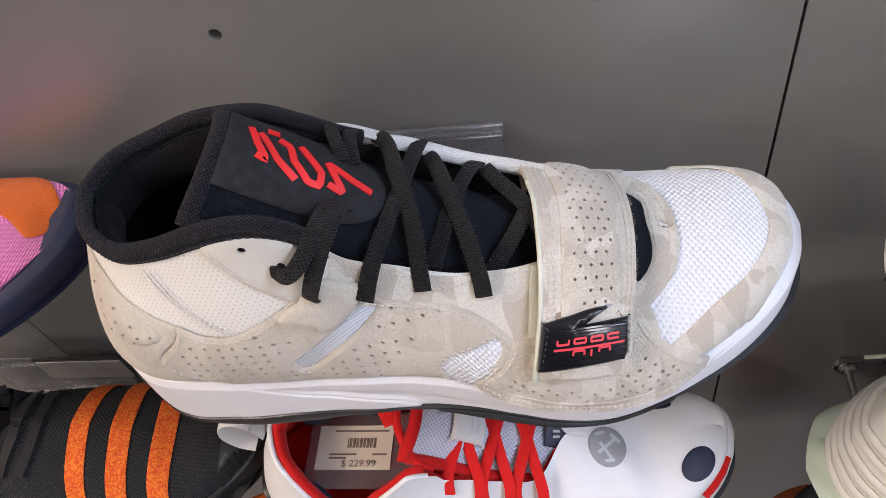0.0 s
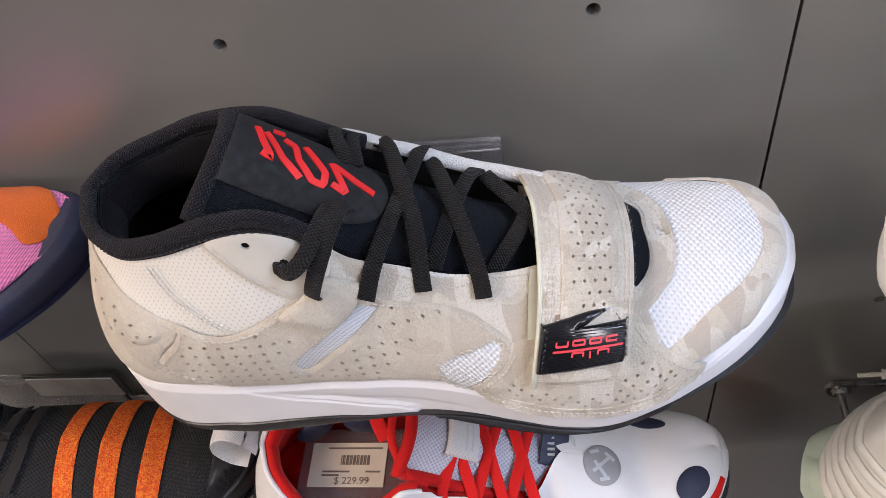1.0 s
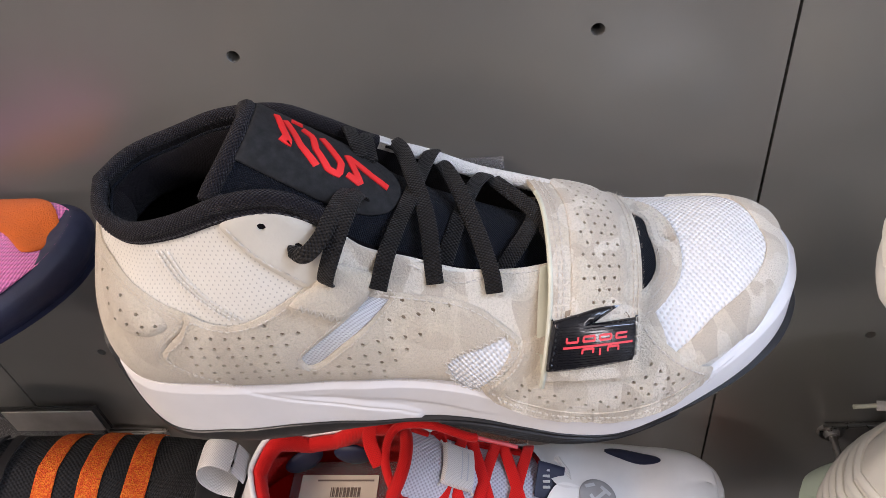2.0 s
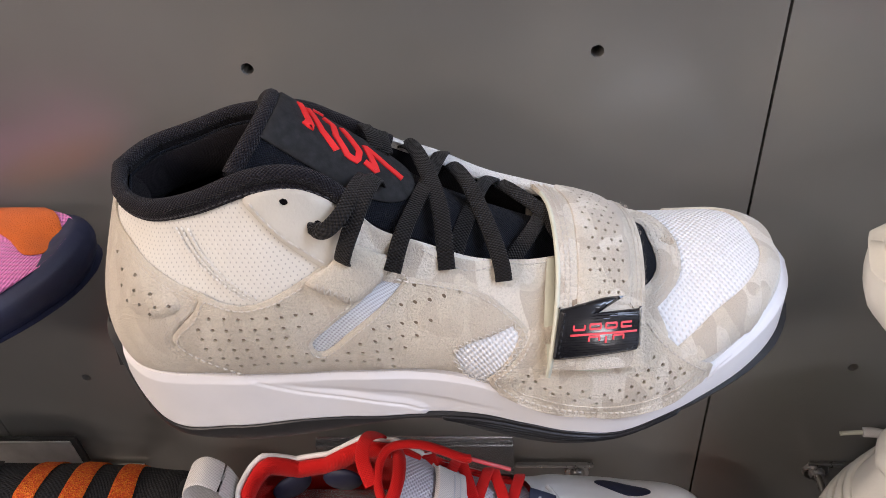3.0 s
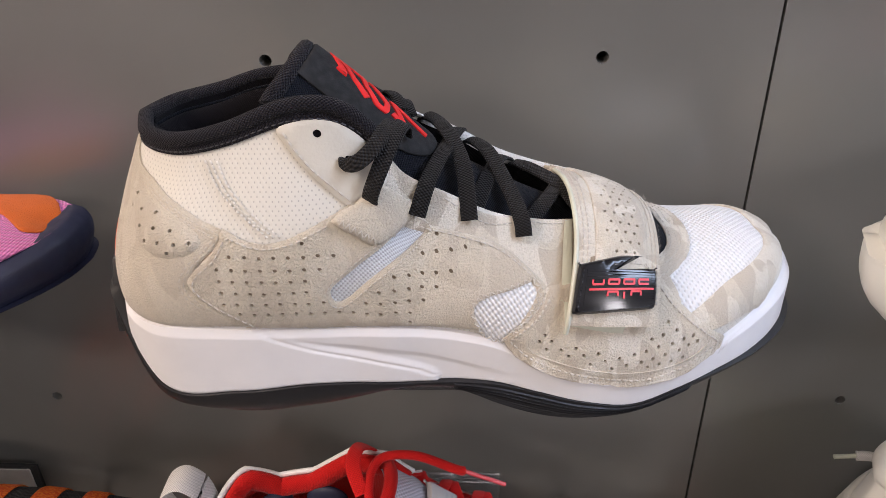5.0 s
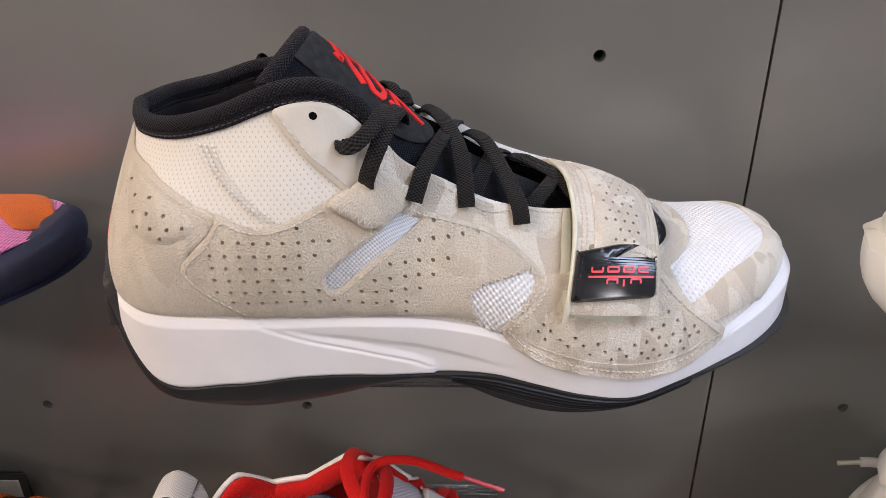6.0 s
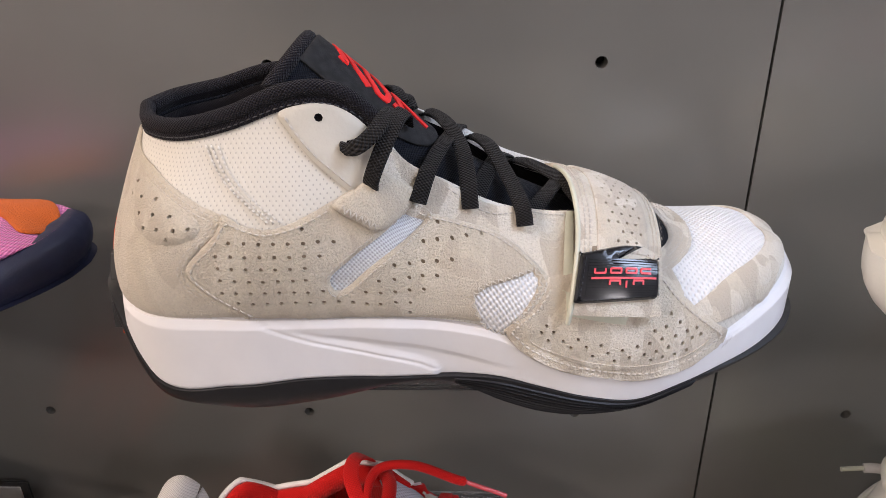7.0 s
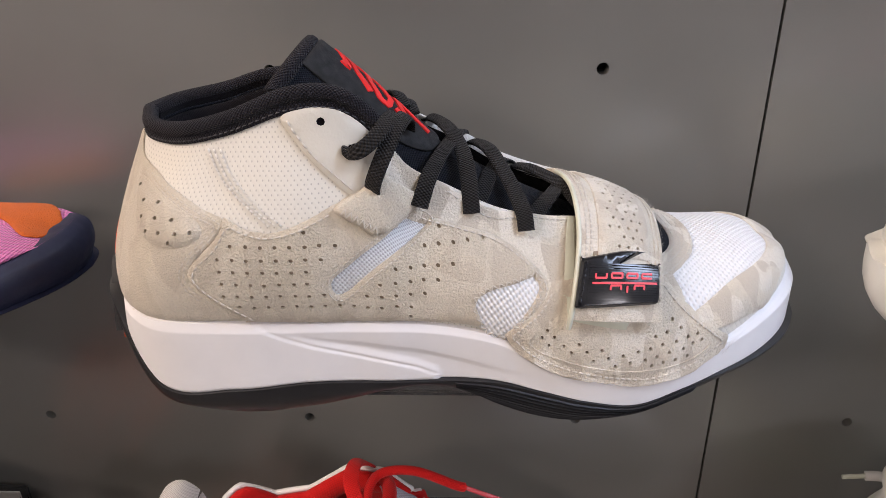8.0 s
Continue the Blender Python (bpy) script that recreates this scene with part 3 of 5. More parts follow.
shoe = tagged(new("basketball_shoe"), "beige camouflage suede high-top basketball shoe with black laces and a strap", "shoe")
form = Form(230)
U = form.upper(34)
bm = sheet(U, True)
bmesh.ops.remove_doubles(bm, verts=bm.verts, dist=2e-5)
part("upper", bm, M_MESH_COLLAR, shoe, "cream mesh upper")
bm = sheet(form.upper(16, -0.0035), True)
bmesh.ops.delete(bm, geom=[f for f in bm.faces if f.calc_center_median().x > 0.165], context="FACES")
part("lining", bm, M_LINING, shoe, "black knit lining")
part("insole", insole_bm(form, 1.347, 0.004), M_INSOLE, shoe, "dark grey insole")
bm = bmesh.new()
bmesh.ops.create_cone(bm, cap_ends=True, segments=40, radius1=1, radius2=0.97, depth=1, matrix=Matrix.LocRotScale(Vector((-.004, -.100, 1.350)), Euler((0, 0, 0.1)), (.034, .022, .003)))
part("insole_insert", bm, plain("smoky_grey_plastic", (0.20, 0.21, 0.23), 0.25), shoe, "smoky grey plastic insert", False)
part("midsole", closed_bottom(sheet(midsole_rows(form, True, rows=64), True), None), M_MIDSOLE, shoe, "white sculpted midsole")
part("outsole", closed_bottom(sheet(outsole_rows(form, True, 72), True), None), M_OUTSOLE, shoe, "black rubber outsole with a ribbed forefoot")
collar = part("collar", tube(collar_line(form), 0.0032, 14), M_BLACKCLOTH, shoe, "padded black knit collar")
part("collar_padding", tube(collar_line(form, 5.2, 0.0036, 0.014), 0.0042, 14, squash=2.2), M_LINING, collar)

# the side as one sheet: heel seam in the middle of the run, medial side before it
N = form.n
order = [i % len(form.u) for i in range(-N + 2, N)]
ZERO = N - 2
SIDE = Surf(form.upper(60)[order])
if SIDE.N[ZERO + 40, 20, 1] > 0:
    SIDE.N *= -1


def lat(pts):
    return SIDE.find(pts, (0, 2), ZERO)


def med(pts):
    return SIDE.find(pts, (0, 2), 0, ZERO)


def below(u, t):
    """Grid coordinates from a station (negative: medial side) and a share of the height."""
    return (ZERO + math.copysign(form.ix(abs(u)), u), t * 59)


def seam(surf, outline, lift, d, parent, name="stitching", **kw):
    return part(name, stitches(surf, inset_line(surf, outline, d), lift, closed=True, **kw), M_THREAD, parent)


BANDL = [below(u, .985) for u in (-6.4, -5, -4, -3, -2, -1, 0, 1, 2, 3, 4, 5, 6, 6.6)]
BANDL = [BANDL[0]] + BANDL + [BANDL[-1]] + [(i, j - 3.2) for i, j in BANDL[::-1]]
ob = part("collar_band", patch(SIDE, BANDL, 0.0003, 0.0012), M_BLACKCLOTH, collar)
part("stitching", stitches(SIDE, [below(u, .946) for u in np.linspace(-6, 6.4, 40)], 0.0013, pitch=0.0030, r=0.00028), plain("dark_grey_thread", (0.030, 0.030, 0.038), 0.5), collar)
inner_line = collar_line(form, 5.6, 0.0030, 0.0042)
part("piping", tube(inner_line, 0.0006, 6), M_TONGUE, collar)

# base layer of camouflage suede over the midfoot
eyestay = lat([(.0845, 1.3765), (.0845, 1.3765), (.0775, 1.3900), (.0790, 1.4020), (.0880, 1.3960), (.0965, 1.3895), (.1030, 1.3842), (.1119, 1.3785), (.1188, 1.3752), (.131, 1.3738), (.140, 1.3715), (.150, 1.3702),
               (.168, 1.362), (.186, 1.352), (.186, 1.352), (.198, 1.336), (.190, 1.318), (.165, 1.313), (.140, 1.320), (.126, 1.331), (.134, 1.341), (.136, 1.348), (.130, 1.354), (.114, 1.3645), (.097, 1.3725)])
ob = part("eyestay", patch(SIDE, eyestay, 0.0002, 0.0012, rag=0.0002), M_CAMO, shoe, "camouflage print suede eyestay")
part("stitching", stitches(SIDE, [(i, j - 2.6) for i, j in lat([(.0990, 1.3868), (.1035, 1.3830), (.1119, 1.3765), (.1188, 1.3735), (.131, 1.3725), (.140, 1.3708), (.148, 1.370)])], 0.0014), M_THREAD, ob)

# heel counter, wrapped round the back
HEEL_L = lat([(-.022, 1.3965), (-.013, 1.3935), (-.003, 1.389), (.007, 1.384), (.0158, 1.3805), (.0140, 1.3755), (.0095, 1.3705), (.0030, 1.3650), (-.0002, 1.3600), (-.0008, 1.3570), (.003, 1.351), (.0205, 1.337)])
HEEL_M = med([(.016, 1.338), (.004, 1.352), (.010, 1.376), (-.008, 1.390), (-.020, 1.397)])
heel = [*HEEL_L, HEEL_L[-1], below(2.4, 0.0), below(1, 0.0), below(0, 0), below(-1, 0), below(-2.4, 0.0), *HEEL_M, below(0, 0.90)]
ob = part("heel_counter", patch(SIDE, heel, 0.0002, 0.0013, rag=0.00015), M_SUEDE, shoe, "beige suede heel counter")
pod = lat([(-.0245, 1.3885), (-.018, 1.3900), (-.007, 1.3860), (.003, 1.3810), (.0068, 1.3768), (.004, 1.3722), (-.006, 1.3685), (-.016, 1.3690), (-.0225, 1.3730), (-.0255, 1.3810)])
dots = [(-.020, 1.3870), (-.0235, 1.3815), (-.017, 1.3828), (-.010, 1.3838), (-.0235, 1.376), (-.018, 1.377), (-.011, 1.3782), (-.004, 1.379), (.0030, 1.3795), (-.0215, 1.3722), (-.016, 1.3728), (-.010, 1.3735), (-.003, 1.3742), (.0030, 1.3755), (-.0125, 1.3700), (-.0065, 1.3705)]
part("heel_pad", patch(SIDE, pod, 0.0010, 0.0014, holes=lat(dots), hr=0.0009, pillow=1.1, edge=0.0022), M_SUEDE, ob)
for d in (0.0016, 0.0032):
    L = inset_line(SIDE, heel, d)
    part("stitching", stitches(SIDE, [p for p in L if p[0] > ZERO + 8 and SIDE.at(*p).z > 1.342][4:-4], 0.0013, r=0.00028), M_THREAD, ob)
ob2 = part("heel_mark", patch(SIDE, [below(-1.0, .20), below(.45, .18), below(.75, .19), below(.40, .38), below(-.9, .38)], 0.0013, 0.0006), M_ORANGE, shoe, "orange heel mark")

# perforated quarter panel with the slot and the toe-side window
QUARTER_TOP = [(.0160, 1.3815), (.0230, 1.3783), (.0320, 1.3763), (.0410, 1.3783), (.0490, 1.3820), (.0570, 1.3860), (.0660, 1.3905), (.0752, 1.3945), (.0752, 1.3945), (.0905, 1.3845), (.0905, 1.3845)]
QUARTER = lat([*QUARTER_TOP, (.0870, 1.3790), (.0960, 1.3752), (.1060, 1.3718), (.1160, 1.3678), (.1250, 1.3628), (.1350, 1.3545), (.1410, 1.3482), (.1392, 1.3424), (.1250, 1.3310), (.1250, 1.3310),
               (.105, 1.3345), (.085, 1.3358), (.056, 1.3358), (.0205, 1.3365), (.0205, 1.3365), (.0100, 1.3448), (.0028, 1.3510), (-.0010, 1.3570), (-.0002, 1.3605), (.0030, 1.3648), (.0098, 1.3707), (.0142, 1.3768)])
SLOT = lat([(.0545, 1.3545), (.0572, 1.3580), (.0650, 1.3645), (.0760, 1.3720), (.0860, 1.3785), (.0925, 1.3750), (.0800, 1.3658), (.0660, 1.3550), (.0600, 1.3500), (.0560, 1.3495)])
WINDOW = lat([(.1118, 1.3440), (.1160, 1.3478), (.1250, 1.3496), (.1335, 1.3512), (.1335, 1.3512), (.1362, 1.3480), (.1330, 1.3422), (.1260, 1.3330), (.1215, 1.3303), (.1160, 1.3330), (.1128, 1.3390)])
# one lattice of perforations, by row: height, then first and last column of each run, with the forward run's lift
PERF = [(1.3750, 3, 3, 0, -1, 0), (1.3693, -2, 5, 12, 13, .0035), (1.3640, -3, 4, 11, 15, .0028), (1.3588, -3, 3, 9, 13, .0004), (1.3536, -3, 3, 8, 12, 0), (1.3482, -3, 4, 6, 11, 0), (1.3430, -2, 10, 0, -1, 0), (1.3384, -1, 10, 0, -1, 0)]
rng = random.Random(4)
perf = [(.0292 + .0056 * k + rng.gauss(0, .00012), z + lift + .0018 * min(1, max(0, (8 - k) / 3)) * (z > 1.341) + rng.gauss(0, .00012)) for z, a, b, c, d, up in PERF for first, last, lift in ((a, b, 0), (c, d, up)) for k in range(first, last + 1)]
# dark sheet beneath the quarter panel, so its holes look shaded
part("hole_shade_sheet", patch(SIDE, lat([(.012, 1.374), (.05, 1.3775), (.09, 1.375), (.116, 1.366), (.110, 1.345), (.09, 1.337), (.05, 1.3370), (.02, 1.3375), (.004, 1.357)]), 0.0001, 0.0013, cuts=[SLOT]), M_HOLESHADE, shoe)
ob = part("quarter_panel", patch(SIDE, QUARTER, 0.0008, 0.0015, holes=lat(perf), hr=0.00092, cuts=[SLOT, WINDOW], rag=0.00022, step=0.0034), M_SUEDE, shoe, "perforated beige suede side panel")
part("slot_mesh", patch(SIDE, inset_line(SIDE, SLOT, -0.002), 0.0003, 0.0004), M_MESH_FINE, ob, "fine white mesh in the slot")
part("window_mesh", patch(SIDE, inset_line(SIDE, WINDOW, -0.003), 0.0011, 0.0006), M_MESH_TOE, ob, "white mesh window")
part("stitching", stitches(SIDE, lat([(.0890, 1.3765), (.0960, 1.3737), (.1060, 1.3702), (.1160, 1.3662), (.1240, 1.3615), (.1335, 1.3537), (.1390, 1.3482), (.1375, 1.3434), (.1262, 1.3335)]), 0.0023), M_THREAD, ob)
part("stitching", stitches(SIDE, lat([(.0225, 1.3378), (.0120, 1.3460), (.0048, 1.3520), (.0012, 1.3572), (.0020, 1.3600), (.0050, 1.3635), (.0118, 1.3695), (.0160, 1.3760), (.0180, 1.3785), (.0235, 1.3763), (.0320, 1.3745), (.0415, 1.3764), (.0498, 1.3800), (.0560, 1.3830)]), 0.0023), M_THREAD, ob)
part("stitching", stitches(SIDE, inset_line(SIDE, SLOT, -0.0014), 0.0023, closed=True, pitch=0.0024, r=0.0003), M_THREAD, ob)
part("stitching", stitches(SIDE, inset_line(SIDE, WINDOW, -0.0012), 0.0024, closed=True, pitch=0.0018, r=0.00028, zig=0.0010), M_THREAD, ob)
part("fibres", fuzz(SIDE, QUARTER, 0.0022, 420), M_THREAD, ob)

part("fibres", fuzz(SIDE, heel, 0.0014, 300, seed=11), M_THREAD, shoe)
part("fibres", fuzz(SIDE, eyestay, 0.0013, 320, seed=12), M_THREAD, shoe)

# strap that carries the lower lace
GHILLIE = lat([(.0575, 1.3845), (.0670, 1.3905), (.0752, 1.3950), (.0752, 1.3950), (.0905, 1.3850), (.0905, 1.3850), (.0850, 1.3795), (.0790, 1.3755), (.0725, 1.3735), (.0660, 1.3780)])
ob = part("lace_strap", patch(SIDE, GHILLIE, 0.0028, 0.0022, rag=0.0003, pillow=0.3), M_SUEDE, shoe, "beige suede lace keeper strap")
part("stitching", stitches(SIDE, lat([(.0600, 1.3845), (.0665, 1.3795), (.0730, 1.3752)]), 0.0055, pitch=0.0011, r=0.00024, zig=0.0014), M_THREAD, ob)
part("fibres", fuzz(SIDE, GHILLIE, 0.0038, 200, seed=8), M_THREAD, ob)

# ivory leather ankle panel with two eyelets
ANKLE = lat([(.0395, 1.4182), (.0470, 1.4220), (.0570, 1.4222), (.0645, 1.4178), (.0700, 1.4120), (.0750, 1.4045), (.0785, 1.3965), (.0745, 1.3915), (.0670, 1.3885), (.0640, 1.3888), (.0570, 1.3955), (.0500, 1.4025), (.0425, 1.4125)])
EYES = [(.0540, 1.4165), (.0645, 1.4058)]
ob = part("ankle_panel", patch(SIDE, ANKLE, 0.0003, 0.0013, holes=lat(EYES), hr=0.0016), M_LEATHER, shoe, "smooth ivory leather ankle panel")
for e in lat(EYES):
    part("eyelet", patch(SIDE, [(e[0] + 0.0022 / SIDE.su * math.cos(q), e[1] + 0.0022 / SIDE.sv * math.sin(q)) for q in np.arange(0, 6.28, 0.785)], 0.0001, 0.0002), M_LINING, ob)
part("stitching", stitches(SIDE, lat([(.0420, 1.4175), (.0446, 1.4128), (.0518, 1.4035), (.0588, 1.3965), (.0650, 1.3905)]), 0.0016, pitch=0.0030, r=0.00042), M_THREAD, ob)
M_WHITETHREAD = plain("white_thread", (0.76, 0.73, 0.67), 0.8)
for d in (0.0, 0.0022, 0.0048):
    part("stitching", stitches(SIDE, lat([(.0105 + d, 1.4060), (.0145 + d, 1.3970), (.0235 + d, 1.3870), (.0335 + d, 1.3785)]), 0.0003, pitch=0.0022, r=0.00042), M_WHITETHREAD, shoe)

# forefoot band over the midsole edge
MID = midsole_rows(form, True)[:N]
low = MID[:, 5:24][:, ::-1]
BANDS = Surf(np.concatenate([low[:, :-1] + form.o[:N, None] * 0.0002, form.upper(44)[:N][:, 1:] + form.o[:N, None] * 0.0012], 1))
if BANDS.N[90, 10, 1] > 0:
    BANDS.N *= -1


def bnd(pts):
    return BANDS.find(pts, (0, 2))


BAND = bnd([(.1400, 1.3490), (.1390, 1.3460), (.1340, 1.3390), (.1240, 1.3310), (.1230, 1.3288), (.1260, 1.3250), (.1310, 1.3202), (.1420, 1.3140), (.1580, 1.3095), (.1720, 1.3068), (.1850, 1.3062), (.1990, 1.3088), (.2080, 1.3122),
            (.2172, 1.3175), (.2172, 1.3212), (.2120, 1.3252), (.1970, 1.3370), (.1900, 1.3440), (.1860, 1.3480), (.165, 1.3500), (.1470, 1.3500)])
spots = [(.1400, 1.3325), (.1380, 1.3296), (.1430, 1.3298), (.1410, 1.3262), (.1470, 1.3260), (.1530, 1.3265), (.1500, 1.3230), (.1560, 1.3231), (.1590, 1.3193), (.1620, 1.3236), (.1650, 1.3202), (.1680, 1.3164), (.1710, 1.3208), (.1740, 1.3174),
         (.1770, 1.3216), (.1800, 1.3180), (.1820, 1.3223), (.1850, 1.3190), (.1840, 1.3266), (.1870, 1.3234), (.1890, 1.3276), (.1930, 1.3240), (.1900, 1.3200), (.1960, 1.3208), (.1980, 1.3250), (.1910, 1.3318), (.1950, 1.3286), (.2000, 1.3222),
         (.2020, 1.3257), (.2040, 1.3230), (.1830, 1.3154), (.1880, 1.3160), (.1930, 1.3164), (.1980, 1.3174)]
ob = part("forefoot_band", patch(BANDS, BAND, 0.0003, 0.0015, holes=bnd(spots), hr=0.0008, rag=0.00015), M_CAMO, shoe, "camouflage print suede forefoot band")
part("stitching", stitches(BANDS, bnd([(.1415, 1.3455), (.1365, 1.3392), (.1272, 1.3312), (.1262, 1.3290), (.1285, 1.3262), (.1330, 1.3222), (.1432, 1.3165), (.1582, 1.3122), (.1720, 1.3095), (.1848, 1.3088), (.1980, 1.3114), (.2060, 1.3144), (.2138, 1.3190), (.2105, 1.3230), (.1955, 1.3348), (.1888, 1.3415)]), 0.0018, r=0.00046), M_THREAD, ob)
RIDGE = bnd([(.1345, 1.3320), (.1325, 1.3280), (.1365, 1.3230), (.1470, 1.3185), (.1630, 1.3143), (.1790, 1.3122), (.1960, 1.3136), (.2050, 1.3175), (.2085, 1.3205)])
part("pad_edge", strokes(BANDS, [rounded(RIDGE, 8, False)], 0.0016, 0.0015, 0.0007), M_CAMO, ob)
# painted shade for the band's holes
part("hole_shade_sheet", patch(BANDS, bnd([(.1345, 1.3300), (.1385, 1.3240), (.1480, 1.3190), (.165, 1.3140), (.185, 1.3130), (.203, 1.3190), (.2070, 1.3240), (.1920, 1.3345), (.1860, 1.3300), (.17, 1.3250), (.1560, 1.3290), (.1410, 1.3360)]), 0.0001, 0.0003), M_HOLESHADE, ob)

# toe: white mesh overlay and camouflage toe cap
def ray_sheet(x0, x1, y0, y1, nx, ny, bvh):
    P = np.zeros((nx, ny, 3))
    for a, x in enumerate(np.linspace(x0, x1, nx)):
        for b, y in enumerate(np.linspace(y0, y1, ny)):
            hit = bvh.ray_cast(Vector((x, y, 1.6)), Vector((0, 0, -1)))[0]
            over = float(np.interp(x, [.176, .190, .205], [1.3580, 1.3520, 1.3475])) - 6 * (y + .094) ** 2
            if x < .202 and abs(y + .094) < .022 and (not hit or hit.z < over - .002):
                hit = Vector((x, y, over))
            P[a, b] = hit if hit else (x, y, 1.325)
    return P


bm = sheet(form.upper(60), True)
bmesh.ops.remove_doubles(bm, verts=bm.verts, dist=2e-5)
BV = BVHTree.FromBMesh(bm)
bm.free()
TOE = Surf(ray_sheet(.176, .2595, -.150, -.036, 90, 110, BV))
if TOE.N[40, 50, 2] < 0:
    TOE.N *= -1


def toe(pts):
    return TOE.find(pts, (0, 1))


TOEMESH = toe([(.190, -.1395), (.200, -.139), (.214, -.133), (.232, -.119), (.244, -.100), (.2495, -.083), (.246, -.066), (.234, -.055), (.215, -.0485), (.195, -.0470), (.184, -.0480), (.184, -.0640), (.197, -.0690), (.2045, -.082), (.2060, -.097), (.203, -.110), (.197, -.120), (.188, -.1310)])
part("toe_mesh", patch(TOE, TOEMESH, 0.0002, 0.0006, step=0.004), M_MESH_TOE, shoe, "white woven mesh toe box")
CAP_IN = [(.210, -.0490), (.219, -.0495), (.228, -.0520), (.2375, -.0595), (.2440, -.0725), (.2462, -.0850), (.2422, -.0988), (.2325, -.1125), (.2185, -.1245), (.2081, -.1335), (.2000, -.1392)]
CAP_OUT = [(.2060, -.1420), (.2171, -.1375), (.2360, -.1222), (.2485, -.1045), (.2550, -.0890), (.2565, -.0745), (.2540, -.0630), (.2455, -.0535), (.2330, -.0475), (.221, -.0458), (.210, -.0455)]
CAP = toe([*CAP_IN, CAP_IN[-1], *CAP_OUT, CAP_OUT[-1]])
ob = part("toe_cap", patch(TOE, CAP, 0.0008, 0.0012, rag=0.0001, step=0.0026), M_CAMO, shoe, "camouflage print suede toe cap")
FOOT = toe([(.180, -.1260), (.190, -.1195), (.1965, -.1120), (.1985, -.1030), (.1970, -.0890), (.1955, -.0780), (.188, -.0710), (.180, -.0690)])
part("tongue_foot", patch(TOE, FOOT, 0.0006, 0.0005), M_TONGUE, shoe, "black nylon tongue showing beyond the strap")

VAMP = toe([(.182, -.0570), (.193, -.0615), (.2015, -.0690), (.2068, -.0822), (.2085, -.0972), (.2060, -.1099), (.1995, -.1205), (.1921, -.1280), (.184, -.1335), (.184, -.1335), (.184, -.1230), (.1905, -.1177), (.1948, -.1117), (.1968, -.1030), (.1952, -.0889), (.1935, -.0780), (.182, -.0690), (.182, -.0690)])
ob = part("vamp_trim", patch(TOE, VAMP, 0.0009, 0.0013, rag=0.00015), M_CAMO, shoe, "camouflage suede trim at the tongue's foot")
for d in (0.0014, 0.0044):
    L = inset_line(TOE, VAMP, d)
    part("stitching", stitches(TOE, [p for p in L if TOE.at(*p).x > .1865 + d], 0.0021, pitch=0.0026, r=0.0003), M_THREAD, ob)

# ---- tongue ----
TONGUE = [(.197, -.096, 1.3455), (.175, -.098, 1.3545), (.150, -.100, 1.3650), (.125, -.103, 1.3770), (.100, -.1045, 1.3915), (.082, -.1060, 1.4070), (.062, -.1100, 1.4262), (.0460, -.1125, 1.4405)]
T_HALF = [(.010,), (.020,), (.025,), (.027,), (.0265,), (.0260,), (.0255,), (.0255,)]


def tongue_rows(lift=0.0, v0=-1.0, v1=1.0, u0=0.0, u1=7.0, n=70, m=36, drop=0.015):
    u = np.linspace(u0, u1, n)
    C, hw = crom(TONGUE, u), crom(T_HALF, u)[:, 0]
    t = np.gradient(C, axis=0)
    t /= np.linalg.norm(t, axis=1)[:, None]
    nn = np.cross(t, np.array([0, 1.0, 0]))
    nn *= np.sign(nn[:, 2])[:, None]
    out = []
    for v in np.linspace(v0, v1, m):
        d = drop * (abs(v) ** 2.2)
        out.append(C + np.array([0, 1.0, 0]) * (hw * v)[:, None] + nn * (lift - d))
    return np.stack(out, 1)


def thick_sheet(P, Q):
    """A closed body between two grids."""
    loop = np.concatenate([P, Q[:, ::-1], P[:, :1]], 1)
    bm = sheet(loop)
    bmesh.ops.remove_doubles(bm, verts=bm.verts, dist=1e-6)
    bmesh.ops.holes_fill(bm, edges=[e for e in bm.edges if e.is_boundary], sides=0)
    bmesh.ops.recalc_face_normals(bm, faces=bm.faces)
    return bm


TP = tongue_rows()
tongue = part("tongue", thick_sheet(TP, tongue_rows(-.006)), M_TONGUE, shoe, "padded black nylon tongue")
edge_line = [*(TP[56:70, 0] - [0, 0, .003]), *(TP[69, 1:] - [0, 0, .003]), *((TP[48:69, -1] - [0, 0, .003])[::-1])]
part("binding", tube(edge_line, 0.0034, 10), M_BLACKCLOTH, tongue)
TS = Surf(TP)
if TS.N[35, 18, 2] < 0:
    TS.N *= -1


def ton(u, v):
    return (u / 7 * 69, (v + 1) / 2 * 35)


PANEL = [ton(6.75, .72), ton(6.75, .72), ton(6.0, .74), ton(5.2, .62), ton(4.55, .42), ton(4.28, .15), ton(4.22, -.15), ton(4.35, -.42), ton(4.75, -.60), ton(5.4, -.66), ton(6.75, -.62), ton(6.75, -.62)]
panel = part("tongue_panel", patch(TS, PANEL, 0.0003, 0.0014, edge=0.001), M_RUBBERPANEL, tongue, "matt black rubber tongue panel")


def tpx(pts):
    return TS.find(pts, (0, 1))


LOGO = [[(.0555, -.1024), (.0585, -.1085), (.0616, -.1138), (.0591, -.1133)], [(.0582, -.1033), (.0644, -.1118), (.0693, -.1157)], [(.0594, -.1002), (.0626, -.0997)],
        [(.0634, -.1026), (.0666, -.1039), (.0684, -.1095), (.0728, -.1144), (.0760, -.1141), (.0760, -.1088), (.0717, -.1045), (.0690, -.1015)],
        [(.0770, -.1032), (.0798, -.1081), (.0826, -.1127), (.0782, -.1120)], [(.0779, -.1037), (.0847, -.1060), (.0905, -.1076)]]
